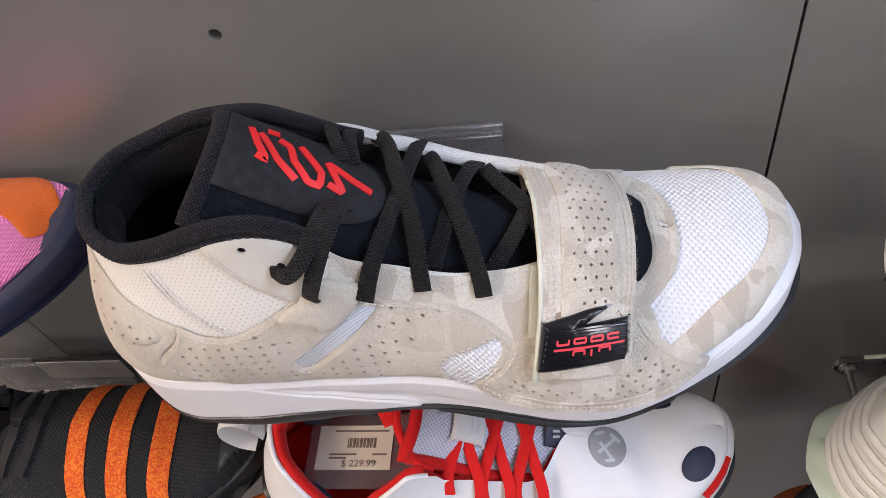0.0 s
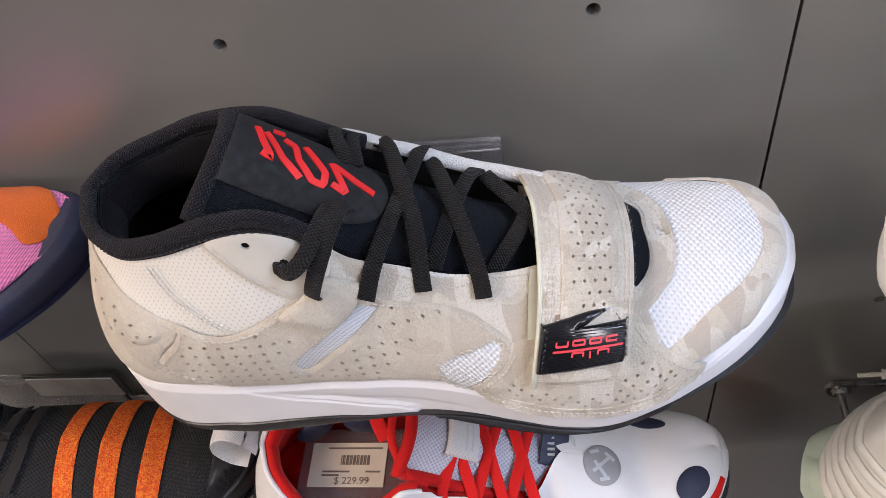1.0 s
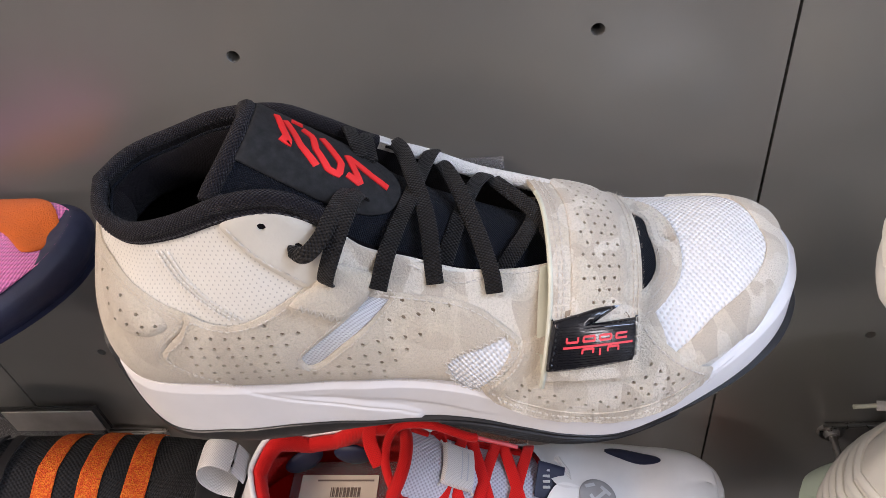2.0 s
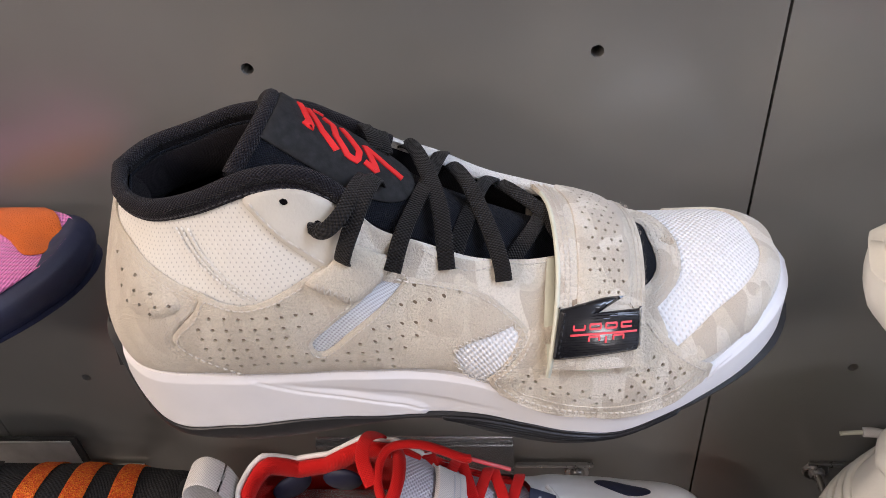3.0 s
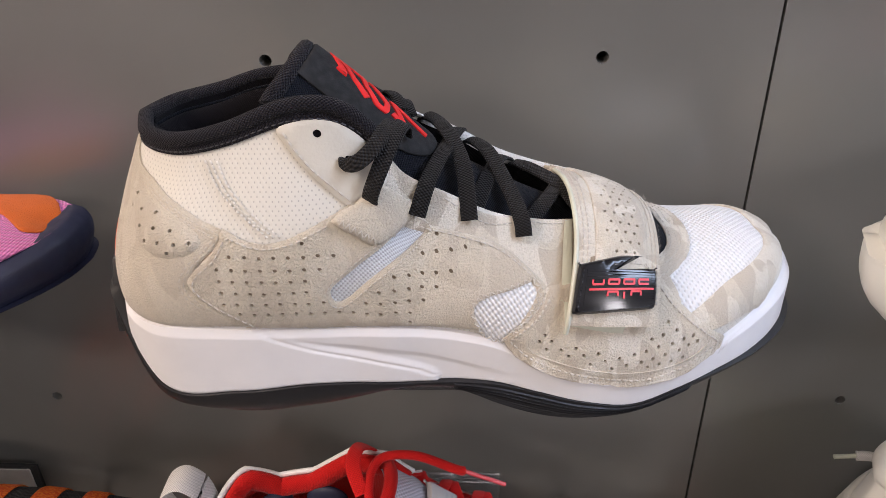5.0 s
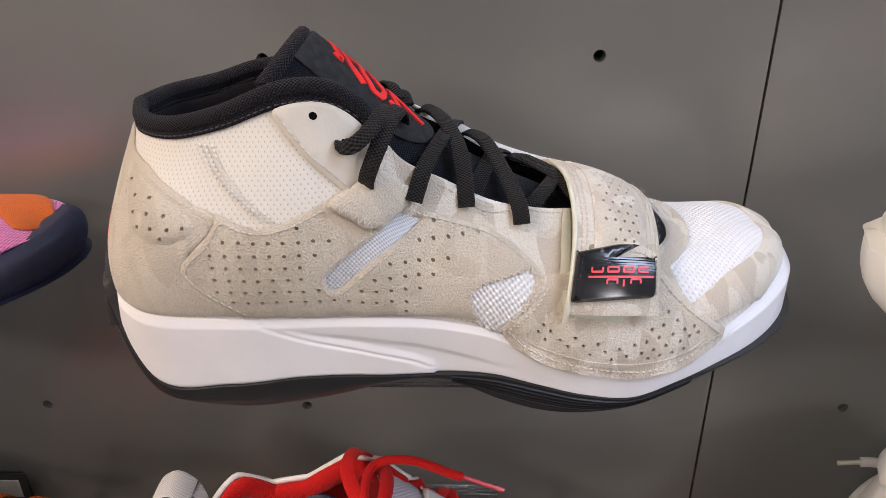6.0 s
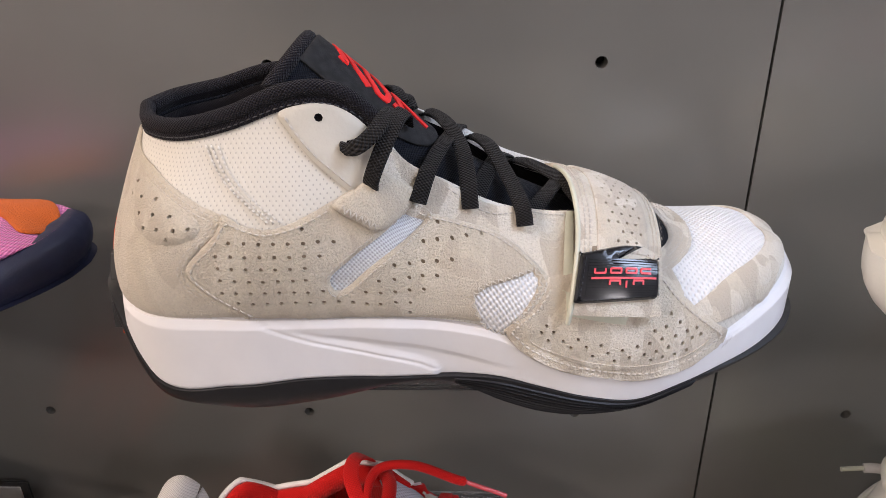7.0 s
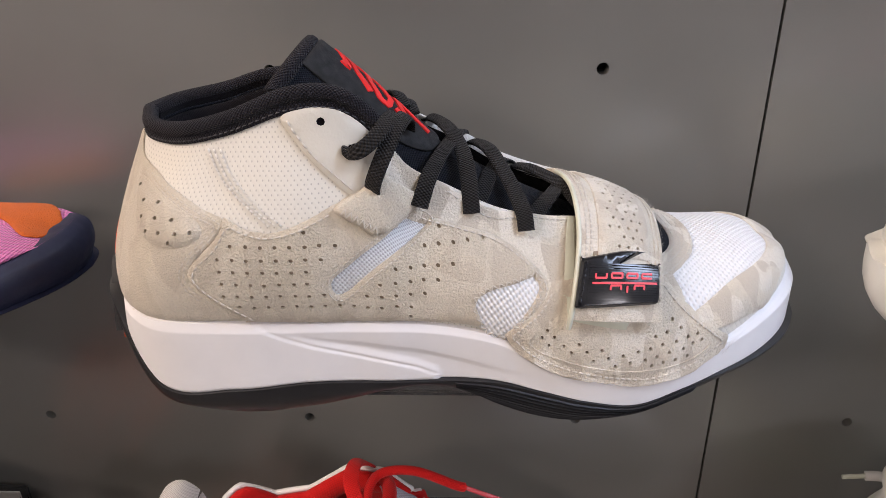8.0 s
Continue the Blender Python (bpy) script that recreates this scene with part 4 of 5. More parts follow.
part("emblem", strokes(TS, [tpx([(x - .0018 * (.0905 - x) / .035, y) for x, y in l]) for l in LOGO], 0.0027, 0.0015, 0.0008), M_TONGUERED, panel, "red raised zigzag emblem")

# ---- laces ----
UPN, LATN = (0, -.25, 1), (0, -.85, .5)


def lace(name, pts, normals, width=0.0068, thick=0.0017, mat=None, parent=None):
    return part(name, ribbon(pts, normals, width, thick, 44), mat or M_LACE, parent or shoe)


A = [(.086, -.0675, 1.389), (.0885, -.0725, 1.3985), (.094, -.080, 1.4005), (.1005, -.0985, 1.3985), (.1055, -.1125, 1.3945), (.1078, -.1225, 1.3895), (.1090, -.1325, 1.3830), (.1096, -.1375, 1.3770)]
B = [(.104, -.065, 1.382), (.105, -.070, 1.391), (.1035, -.083, 1.3945), (.100, -.1085, 1.3960), (.0962, -.1245, 1.3950), (.0928, -.1365, 1.3915), (.0895, -.1450, 1.3830)]
C = [(.1065, -.074, 1.3860), (.1105, -.080, 1.3900), (.117, -.0955, 1.3890), (.1225, -.108, 1.3845), (.1270, -.1195, 1.3795), (.1305, -.1305, 1.3742), (.1315, -.1355, 1.3685)]
D = [(.127, -.063, 1.366), (.128, -.0685, 1.3752), (.1235, -.081, 1.3815), (.119, -.1035, 1.3835), (.115, -.1175, 1.3805), (.112, -.127, 1.3755)]
E_ = [(.130, -.0735, 1.3760), (.136, -.083, 1.3775), (.148, -.0965, 1.3735), (.155, -.109, 1.3695), (.160, -.119, 1.365)]
F_ = [(.152, -.083, 1.3700), (.1445, -.106, 1.3725), (.1375, -.1185, 1.3700), (.132, -.127, 1.3665)]
G_ = [(.0640, -.1385, 1.4055), (.0646, -.1470, 1.4062), (.0690, -.1495, 1.4075), (.0745, -.1460, 1.4115), (.0785, -.1360, 1.4150), (.0802, -.1250, 1.4130), (.0810, -.1180, 1.4075)]
H_ = [(.0722, -.1440, 1.3870), (.0728, -.1500, 1.3940), (.0765, -.1485, 1.4035), (.0810, -.1400, 1.4120), (.0838, -.1300, 1.4140), (.0845, -.1225, 1.4110), (.0845, -.1180, 1.4055)]
I_ = [(.0815, -.0985, 1.4085), (.0785, -.091, 1.4118), (.0750, -.083, 1.4130), (.0730, -.0755, 1.4090), (.0728, -.0720, 1.4000)]
J_ = [(.0850, -.0975, 1.4055), (.0828, -.0890, 1.4085), (.0808, -.081, 1.4090), (.0803, -.0740, 1.4035), (.0808, -.0710, 1.3950)]
for P in (A, B, C, D, E_, I_, J_):
    P[:] = [(x, y, z - 0.0030 * min(1, max(0, (y + .092) / .012))) for x, y, z in P]
for P, ends in ((F_, (UPN, LATN)), (D, ((0, .6, .8), LATN)), (B, ((0, .6, .8), LATN)), (E_, (UPN, UPN)), (C, (UPN, LATN)), (A, ((0, .6, .8), LATN))):
    ns = [ends[0]] + [UPN] * (len(P) - 3) + [LATN, ends[1]] if ends[1] is LATN else [UPN] * len(P)
    lace("lace", P, ns)
lace("lace", G_, [LATN, (.3, -.9, .3), (.2, -.8, .6), (.3, -.6, .8), (.4, -.3, .9), (.5, .2, .8), (.5, .3, .8)], 0.0062)
lace("lace", H_, [LATN, (-.2, -.9, .3), (-.1, -.8, .5), (.3, -.6, .8), (.4, -.3, .9), (.5, .2, .8), (.5, .3, .8)], 0.0066)
lace("lace", I_, [UPN, (.2, 0, 1), (.2, .3, 1), (.1, .8, .6), (0, 1, 0)], 0.0055)
lace("lace", J_, [UPN, (.2, 0, 1), (.2, .3, 1), (.1, .8, .6), (0, 1, 0)], 0.0055)

# pale foam edge along the medial throat, and the medial lace keeper
MT = [Vector(form.T[i]) for i in range(N, len(form.u)) if 6.9 < form.u[i] < 12.2]
part("foam_edge", tube([v + Vector((0, 0.0005, -0.001)) for v in MT], 0.0034, 10), M_WHITESUEDE, shoe, "raw white foam edge of the throat")
KEEP = [(.0690, -.0710, 1.4005), (.0750, -.0705, 1.3995), (.0825, -.0710, 1.3970), (.0905, -.0715, 1.3935)]
part("lace_keeper", ribbon(KEEP, [(.2, .5, .9)] * 4, 0.011, 0.0022), M_WHITESUEDE, shoe, "pale suede lace keeper")
part("medial_panel", patch(SIDE, med([(.075, 1.372), (.086, 1.394), (.105, 1.384), (.125, 1.373), (.145, 1.3685), (.165, 1.360), (.180, 1.350), (.190, 1.330), (.170, 1.316), (.140, 1.322), (.10, 1.336), (.06, 1.338), (.03, 1.345), (.05, 1.365)]), 0.0003, 0.0013), M_CAMO, shoe, "camouflage suede inner side")

# ---- forefoot strap ----
S_L = [(.1480, -.1550, 1.3340), (.1495, -.1535, 1.3440), (.1520, -.1425, 1.3585), (.1532, -.1290, 1.3690), (.1525, -.1100, 1.3752), (.1505, -.0920, 1.3748), (.1460, -.0765, 1.3715), (.1430, -.0660, 1.3650), (.1420, -.0560, 1.3450), (.1420, -.050, 1.325)]
S_R = [(.1850, -.1525, 1.3300), (.1858, -.1475, 1.3390), (.1872, -.1360, 1.3505), (.1890, -.1190, 1.3568), (.1895, -.1020, 1.3600), (.1885, -.0860, 1.3592), (.1860, -.0720, 1.3555), (.1835, -.0610, 1.3480), (.1820, -.0510, 1.3330), (.1815, -.0465, 1.318)]


def strap_rows(lift=0.0, n=90, m=40, crown=0.0015):
    u = np.linspace(0, 9, n)
    a, b = crom(S_L, u), crom(S_R, u)
    v = np.linspace(0, 1, m)[None, :, None]
    P = a[:, None] * (1 - v) + b[:, None] * v
    nn = np.cross(np.gradient(P, axis=0), np.gradient(P, axis=1))
    nn /= np.linalg.norm(nn, axis=2)[..., None]
    if nn[40, 20, 2] < 0:
        nn *= -1
    return P + nn * (lift + crown * np.sin(np.pi * v))


strap = part("strap", thick_sheet(strap_rows(0.0010)[6:], strap_rows(-0.0012)[6:]), M_CAMO, shoe, "camouflage suede hook-and-loop forefoot strap")
ST = Surf(strap_rows(0.0010))
if ST.N[40, 20, 2] < 0:
    ST.N *= -1


def stp(u, v):
    return (u / 9 * 89, v * 39)


PAD = [stp(2.15, .20), stp(2.15, .20), stp(2.15, .80), stp(2.15, .80), stp(3.2, .82), stp(5.2, .80), stp(6.6, .66), stp(6.6, .25), stp(4.6, .22), stp(3.2, .20)]
sd = [stp(2.4 + .26 * k, .32 + .11 * j + (.055 if k % 2 else 0)) for k in range(17) for j in range(4) if not (k < 2 and j == 0)]
part("strap_pad", patch(ST, PAD, 0.0, 0.0011, holes=sd, hr=0.00075, pillow=0.2), M_CAMO, strap)
# painted shade for the strap pad's holes
part("hole_shade_sheet", patch(ST, inset_line(ST, PAD, 0.002), 0.00002, 0.00015), M_HOLESHADE, strap)
for v in (.06, .115, .90, .955):
    part("stitching", stitches(ST, [stp(u, v) for u in np.linspace(1.2, 8, 18)], 0.0001, pitch=0.0026, r=0.00034), M_THREAD, strap)
part("fibres", fuzz(ST, [stp(1, 0), stp(3, 0), stp(7, 0), stp(7, 1), stp(3, 1), stp(1, 1)], 0.001, 260, seed=5), M_THREAD, strap)
part("strap_edge", tube([ST.at(*stp(u, -.02)) - Vector((0.0005, 0, 0.0008)) for u in np.linspace(.3, 5.5, 40)], 0.0011, 8), M_PALE, strap, "pale folded strap edge")
part("film_tab", patch(BANDS, bnd([(.1475, 1.3440), (.1475, 1.3440), (.1480, 1.3372), (.1495, 1.3358), (.1700, 1.3308), (.1720, 1.3316), (.1765, 1.3370), (.1765, 1.3370)]), 0.0018, 0.0006), M_PALE, shoe, "pale translucent film under the badge")
part("film_tab", patch(BANDS, bnd([(.1490, 1.3690), (.1520, 1.3690), (.1500, 1.3440), (.1488, 1.3365), (.1462, 1.3365), (.1465, 1.3480)]), 0.0012, 0.0005), M_PALE, shoe)

BADGE = [stp(2.03, .02), stp(2.03, .02), stp(2.17, .27), stp(2.29, .50), stp(2.32, .72), stp(2.32, .72), stp(1.96, .44), stp(1.96, .44), stp(2.06, .91), stp(2.06, .91), stp(1.45, .925), stp(1.20, .91), stp(1.12, .82), stp(.99, .15), stp(.98, .04), stp(1.10, -.01)]
BADGE_SEAM = [stp(1.97, .065), stp(1.50, .055), stp(1.12, .045), stp(1.06, .10), stp(1.13, .50), stp(1.20, .80), stp(1.27, .86), stp(1.50, .875), stp(1.97, .865), stp(1.94, .60)]
badge = part("badge", patch(ST, BADGE, 0.0004, 0.0024, edge=0.0012, step=0.0020), M_GLOSSBLACK, strap, "glossy black rubber badge with red print")
part("stitching", stitches(ST, BADGE_SEAM, 0.0026, pitch=0.0022, r=0.00036), M_GLOSSBLACK, badge)
part("badge_ribs", strokes(ST, [[stp(u + .035, .10), stp(u + .09, .88)] for u in np.linspace(1.10, 1.86, 15)], 0.0006, 0.0026, 0.0005), M_GLOSSBLACK, badge)


def box_mark(u0, u1, v0, v1, side):
    """A small squared mark, open on one side."""
    lines = {"low": [(u0, v0), (u0, v1)], "high": [(u1, v0), (u1, v1)], "start": [(u0, v0), (u1, v0)], "end": [(u0, v1), (u1, v1)]}
    return [[stp(u + .10 * (v - .1), v) for u, v in line] for key, line in lines.items() if key != side]


bars = [[stp(1.52, .14), stp(1.59, .86)]]
for v, side in ((.17, "high"), (.34, ""), (.51, ""), (.68, "end")):
    bars += box_mark(1.615, 1.705, v, v + .115, side)
for v, side in ((.34, "low"), (.60, "low")):
    bars += box_mark(1.375, 1.465, v, v + .11, side)
bars.append([stp(1.36, .52), stp(1.50, .52)])
part("badge_print", strokes(ST, bars, 0.00075, 0.0030, 0.0004), M_BADGERED, badge, "coral red printed marks")

def heel_sheet(off, q0, q1, reach, n=9, m=21):
    """A grid on the back of the heel: q runs down from above the midsole, reach(q) gives both ends along the heel's curve."""
    qs = np.linspace(q0, q1, n)

    def prof(i):
        zt = form.F[i, 2]
        return [(off + .0040 * max(0, q - .25) * math.exp(-(form.u[i] / 1.5) ** 2) - .0045 * max(0, .25 - q), zt + .012 - .030 * q) for q in qs]
    R = np.asarray(form.skirt(prof), float)
    R = np.roll(R, len(R) // 2 - int(np.argmin(R[:, n // 2, 0])), 0)
    h = len(R) // 2
    R = R[h - 40:h + 41] if h > 40 else R
    h = len(R) // 2
    if R[h - 3, 0, 1] > R[h + 3, 0, 1]:
        R = R[::-1]
        h = len(R) - 1 - h
    G = np.zeros((n, m, 3))
    for j, q in enumerate(qs):
        arc = np.concatenate([[0], np.cumsum(np.linalg.norm(np.diff(R[:, j], axis=0), axis=1))])
        lo, hi = reach(q)
        for c in range(3):
            G[j, :, c] = np.interp(np.linspace(lo, hi, m), arc - arc[h], R[:, j, c])
    return G


def wrap_reach(q):
    w = 0.010 + 0.014 * q
    return -w, w


part("heel_wrap", thick_sheet(heel_sheet(0.0052, 0.0, 1.0, wrap_reach, 13), heel_sheet(0.0006, 0.0, 1.0, wrap_reach, 13)), M_OUTSOLE, shoe, "black rubber rising up the heel")
part("sole_mark", thick_sheet(heel_sheet(0.0022, 1.0, 1.3, lambda q: (-.015, -.003), 5, 7), heel_sheet(-.0015, 1.0, 1.3, lambda q: (-.015, -.003), 5, 7)), M_ORANGE, shoe, "orange mark on the heel rubber")

# wave-shaped grip relief on the toe rubber, and the outsole's orange mark
GRIP = Surf(MID[:, 4:30][:, ::-1])
if GRIP.N[120, 10, 1] > 0:
    GRIP.N *= -1
waves = []
for k in range(6):
    x = .2165 + .0016 * k
    waves.append(GRIP.find([(x, 1.3125 + .0012 * k), (x + .0012, 1.3150 + .0012 * k), (x + .0008, 1.3175 + .0010 * k), (x + .0022, 1.3200 + .0008 * k)], (0, 2)))
part("grip_relief", strokes(GRIP, waves, 0.0006, -0.0001, 0.0004), M_MIDSOLE, shoe)

# ---------- display shelves and pegs ----------
def shelf(x0, x1, z, depth, label):
    s = tagged(new("display_shelf"), label, "shelf", "clear shoe shelves")
    s.matrix_world = pose((x0 + x1) / 2, 0, z)
    w = (x1 - x0) / 2
    part("plate", slab(-w, w, -depth, -0.001, -0.003, 0.0, 0.0007), M_ACRYL, s)
    part("upstand", slab(-w, w, -0.009, -0.005, 0.0002, 0.050, 0.0007), M_ACRYL, s)
    part("price_rail", slab(-w, w, -0.0052, -0.001, 0.0445, 0.0505, 0.0006), M_ACRYL, s)
    return s


def peg(x, z, reach=0.10):
    s = tagged(new("wall_peg"), "steel peg with a round flange screwed into the wall", "peg", "wall pegs")
    s.matrix_world = pose(x, 0, z)
    bm = bmesh.new()
    bmesh.ops.create_cone(bm, cap_ends=True, segments=28, radius1=0.010, radius2=0.009, depth=0.003, matrix=pose(0, -0.0016, 0, 90))
    bmesh.ops.create_cone(bm, cap_ends=True, segments=24, radius1=0.006, radius2=0.005, depth=0.004, matrix=pose(0, -0.005, 0, 90))
    part("flange", bm, M_CHROME, s, smooth=False)
    part("rod", tube([(0, -0.003 - reach * k / 6, 0) for k in range(7)], 0.0028, 12), M_CHROME, s)
    return s


SHELF = "clear acrylic shelf with an upstand against the grey wall"
shelf(-0.006, 0.131, 1.2785, 0.122, SHELF)
shelf(-0.020, 0.131, 1.0425, 0.105, SHELF)
shelf(-0.345, -0.219, 1.0425, 0.105, SHELF)
shelf(-0.345, -0.222, 1.2785, 0.075, SHELF)
shelf(0.395, 0.52, 1.2785, 0.105, SHELF)
shelf(0.395, 0.52, 1.0425, 0.105, SHELF)
shelf(-0.06, 0.10, 0.8065, 0.105, SHELF)
shelf(0.395, 0.52, 0.8065, 0.105, SHELF)
for x, z, a, b in ((0.18, 1.048, -0.048, 0.012), (0.36, 1.048, -0.008, 0.035), (-0.18, 1.048, -0.040, 0.012), (0.0, 1.270, -0.008, 0.035)):
    ob = peg(x, z, 0.05)
    part("carrier_bar", slab(a, b, -0.0050, -0.0010, 0.0085, 0.0120, 0.0008), M_CHROME, ob)

# ---------- the room round the camera ----------
M_ROOM = plain("warm_white_shop_paint", (0.85, 0.81, 0.76), 0.7, 0, 0.05, 3)
# unseen dark stretch, in place of the camera holder's reflection in the display
M_DARKWALL = plain("reflection_dark_grey", (0.08, 0.075, 0.07), 0.6, 0, 0.08, 3)
M_FLOOR = plain("grey_shop_floor", (0.22, 0.20, 0.18), 0.35, 0, 0.1, 4)
M_CEIL = plain("white_ceiling_paint", (0.7, 0.69, 0.67), 0.8, 0, 0.03, 3)
for name, box, m, lab in (("floor", (-3, 3.2, -4, 0.03, -0.1, 0), M_FLOOR, "polished grey shop floor"), ("ceiling", (-3, 3.2, -4, 0.03, 3.0, 3.1), M_CEIL, "white shop ceiling"),
                          ("wall_west", (-3.1, -3, -4, 0.03, 0, 3), M_ROOM, "plain warm white shop wall"), ("wall_east", (3.2, 3.3, -4, 0.03, 0, 3), M_ROOM, "plain warm white shop wall"),
                          ("wall_south", (-0.6, 1.5, -4.1, -4, 0, 3), M_DARKWALL, "unseen dark wall stretch added to darken the display wall's reflection"), ("wall_south_west", (-3, -0.6, -4.1, -4, 0, 3), M_ROOM, "plain warm white shop wall"), ("wall_south_east", (1.5, 3.2, -4.1, -4, 0, 3), M_ROOM, "plain warm white shop wall"), ("wall_north", (-3, 3.2, 0.031, 0.1, 0, 3), M_ROOM, "plain warm white wall behind the display")):
    tagged(part(name, slab(*box), m, smooth=False), lab, name.split("_")[0], "", "structure")

# ---------- neighbouring shoes ----------
M_WHITELEATHER = plain("white_leather", (0.78, 0.77, 0.76), 0.45, 0, 0.03, 60, 0.15, 0.0004)
M_REDCLOTH = woven("red_cloth", (0.62, 0.012, 0.010), 0.0014, 0.0014, 0.5, 0.0004, 0.8, 0.7, 0.1)
M_REDLACE = woven("red_braid", (0.72, 0.014, 0.012), 0.0016, 0.0018, 0.6, 0.0004, 0.7, 0.7, 0.1)
M_NAVY = plain("navy_rubber", (0.014, 0.018, 0.046), 0.55, 0, 0.1, 60)
M_LILACMESH = woven("white_lilac_mesh", (0.66, 0.66, 0.76), 0.0032, 0.0028, 0.8, 0.0007, 0.85, 0.55)
M_WHITECLOTH = woven("white_webbing", (0.75, 0.73, 0.71), 0.0012, 0.0012, 0.5, 0.0004)
M_BLACKMESH = woven("black_stretch_mesh", (0.028, 0.028, 0.030), 0.0034, 0.0030, 0.9, 0.0008, 0.85, 0.35, 0.05)
M_PINK = woven("pink_knit", (0.72, 0.20, 0.44), 0.0036, 0.0030, 0.9, 0.0008, 0.85, 0.6)
M_ORANGEFELT = suede("orange_felt", (0.66, 0.12, 0.006), sheen=0.05)
M_CREAM = plain("cream_rubber", (0.78, 0.77, 0.71), 0.45, 0, 0.04, 40)
M_MINT = plain("mint_foam", (0.64, 0.75, 0.62), 0.4, 0, 0.04, 40)
M_PAPER = plain("beige_price_label", (0.62, 0.55, 0.46), 0.6, 0, 0.04, 40)
M_INK = plain("grey_ink", (0.16, 0.12, 0.10), 0.7)
M_GREY = plain("grey_rubber_emblem", (0.30, 0.30, 0.31), 0.45)
M_SILVER = plain("silver_grey_emblem", (0.50, 0.52, 0.55), 0.35)


def flecked():
    m = Nodes("orange_flecked_knit", 0.8)
    o = m.coord()
    v = m.n("ShaderNodeTexVoronoi", Scale=1000.0)
    m.link(o, v.inputs["Vector"])
    f = m.xyz(v.outputs["Color"])[0]
    m.colour(m.ramp(f, [(0.2, (0.72, 0.07, 0.006)), (0.5, (0.84, 0.13, 0.008)), (0.9, (0.88, 0.24, 0.02))]))
    m.normal(m.bump(v.outputs["Distance"], 0.8, 0.0008))
    return m.mat


M_FLECK = flecked()


def moved(dx, dy, dz, low=0.0, long=1.0, fat=0.0, close=14, lean=0.0):
    """The last changed for another model: moved, with a lower collar, a longer run, a thicker sole."""
    def edit(lf, lt, mf, mt, fm):
        lf, lt, mf, mt, fm = [a.copy() for a in (lf, lt, mf, mt, fm)]
        for a in (lf, lt, mf, mt):
            a[:, 0] *= long
            a += [dx, dy, dz]
        w = np.clip((9 - np.arange(19)) / 6, 0, 1)
        for a in (lt, mt):
            a[:, 2] -= low * w
        for a in (lf, mf, lt, mt):
            a[:, 2] += fat * (0.5 if a is lt or a is mt else 1.0)
        for k in range(close, 14):
            m = (lt[k] + mt[k]) / 2 + [0, 0, 0.006]
            lt[k], mt[k] = m, m
            fm[k, 0] = 0.8
        back = np.clip((2.5 - np.arange(19)) / 2.5, 0, 1)
        for a in (lt, mt):
            a[:, 0] += lean * back
        fm[:, 2:4] += dz
        return lf, lt, mf, mt, fm
    return edit


def basic_shoe(name, label, f, upper, sole, outsole, lining, rim=None, rim_r=0.003, flare=0.0, last=6.6):
    s = tagged(new(name), label, "shoe")
    bm = sheet(f.upper(24), True)
    bmesh.ops.remove_doubles(bm, verts=bm.verts, dist=2e-5)
    part("upper", bm, upper, s)
    bm = sheet(f.upper(10, -0.003), True)
    end = f.F[:, 0].max() - 0.10
    bmesh.ops.delete(bm, geom=[q for q in bm.faces if q.calc_center_median().x > end], context="FACES")
    part("lining", bm, lining, s)
    part("midsole", closed_bottom(sheet(midsole_rows(f, False, flare, 16), True), None), sole, s)
    part("outsole", closed_bottom(sheet(outsole_rows(f, False, 8), True), None), outsole, s)
    part("insole", insole_bm(f, f.F[0, 2] + 0.008, 0.004), lining, s)
    if rim:
        part("collar", tube(collar_line(f, last), rim_r, 10), rim, s)
    return s


def rolled(f, rows=50):
    """The side of a shoe as one surface, medial side first."""
    n = f.n
    order = [i % len(f.u) for i in range(-n + 2, n)]
    S = Surf(f.upper(rows)[order])
    S.zero = n - 2
    if S.N[S.zero + n // 3, rows // 3, 1] > 0:
        S.N *= -1
    S.st = lambda u, t: (S.zero + math.copysign(f.ix(abs(u)), u), t * (rows - 1))
    return S


def top_sheet(f, x0, x1, y0, y1, nx=60, ny=60):
    bm = sheet(f.upper(40), True)
    bmesh.ops.remove_doubles(bm, verts=bm.verts, dist=2e-5)
    bv = BVHTree.FromBMesh(bm)
    bm.free()
    P = np.zeros((nx, ny, 3))
    for a, x in enumerate(np.linspace(x0, x1, nx)):
        for b, y in enumerate(np.linspace(y0, y1, ny)):
            hit = bv.ray_cast(Vector((x, y, 2.0)), Vector((0, 0, -1)))[0]
            P[a, b] = hit if hit else (x, y, f.F[:, 2].min())
    S = Surf(P)
    if S.N[nx // 2, ny // 2, 2] < 0:
        S.N *= -1
    S.xy = lambda x, y: ((x - x0) / (x1 - x0) * (nx - 1), (y - y0) / (y1 - y0) * (ny - 1))
    return S


def oval(S, x, y, rx, ry, turn=0.0, n=14):
    out = []
    for q in np.arange(n) / n * 2 * math.pi:
        a, b = rx * math.cos(q), ry * math.sin(q)
        out.append(S.xy(x + a * math.cos(turn) - b * math.sin(turn), y + a * math.sin(turn) + b * math.cos(turn)))
    return out


# red and white shoe
DZ = -0.236
fr = Form(110, moved(-0.011, 0.004, DZ, 0.0, long=1.045, close=11))
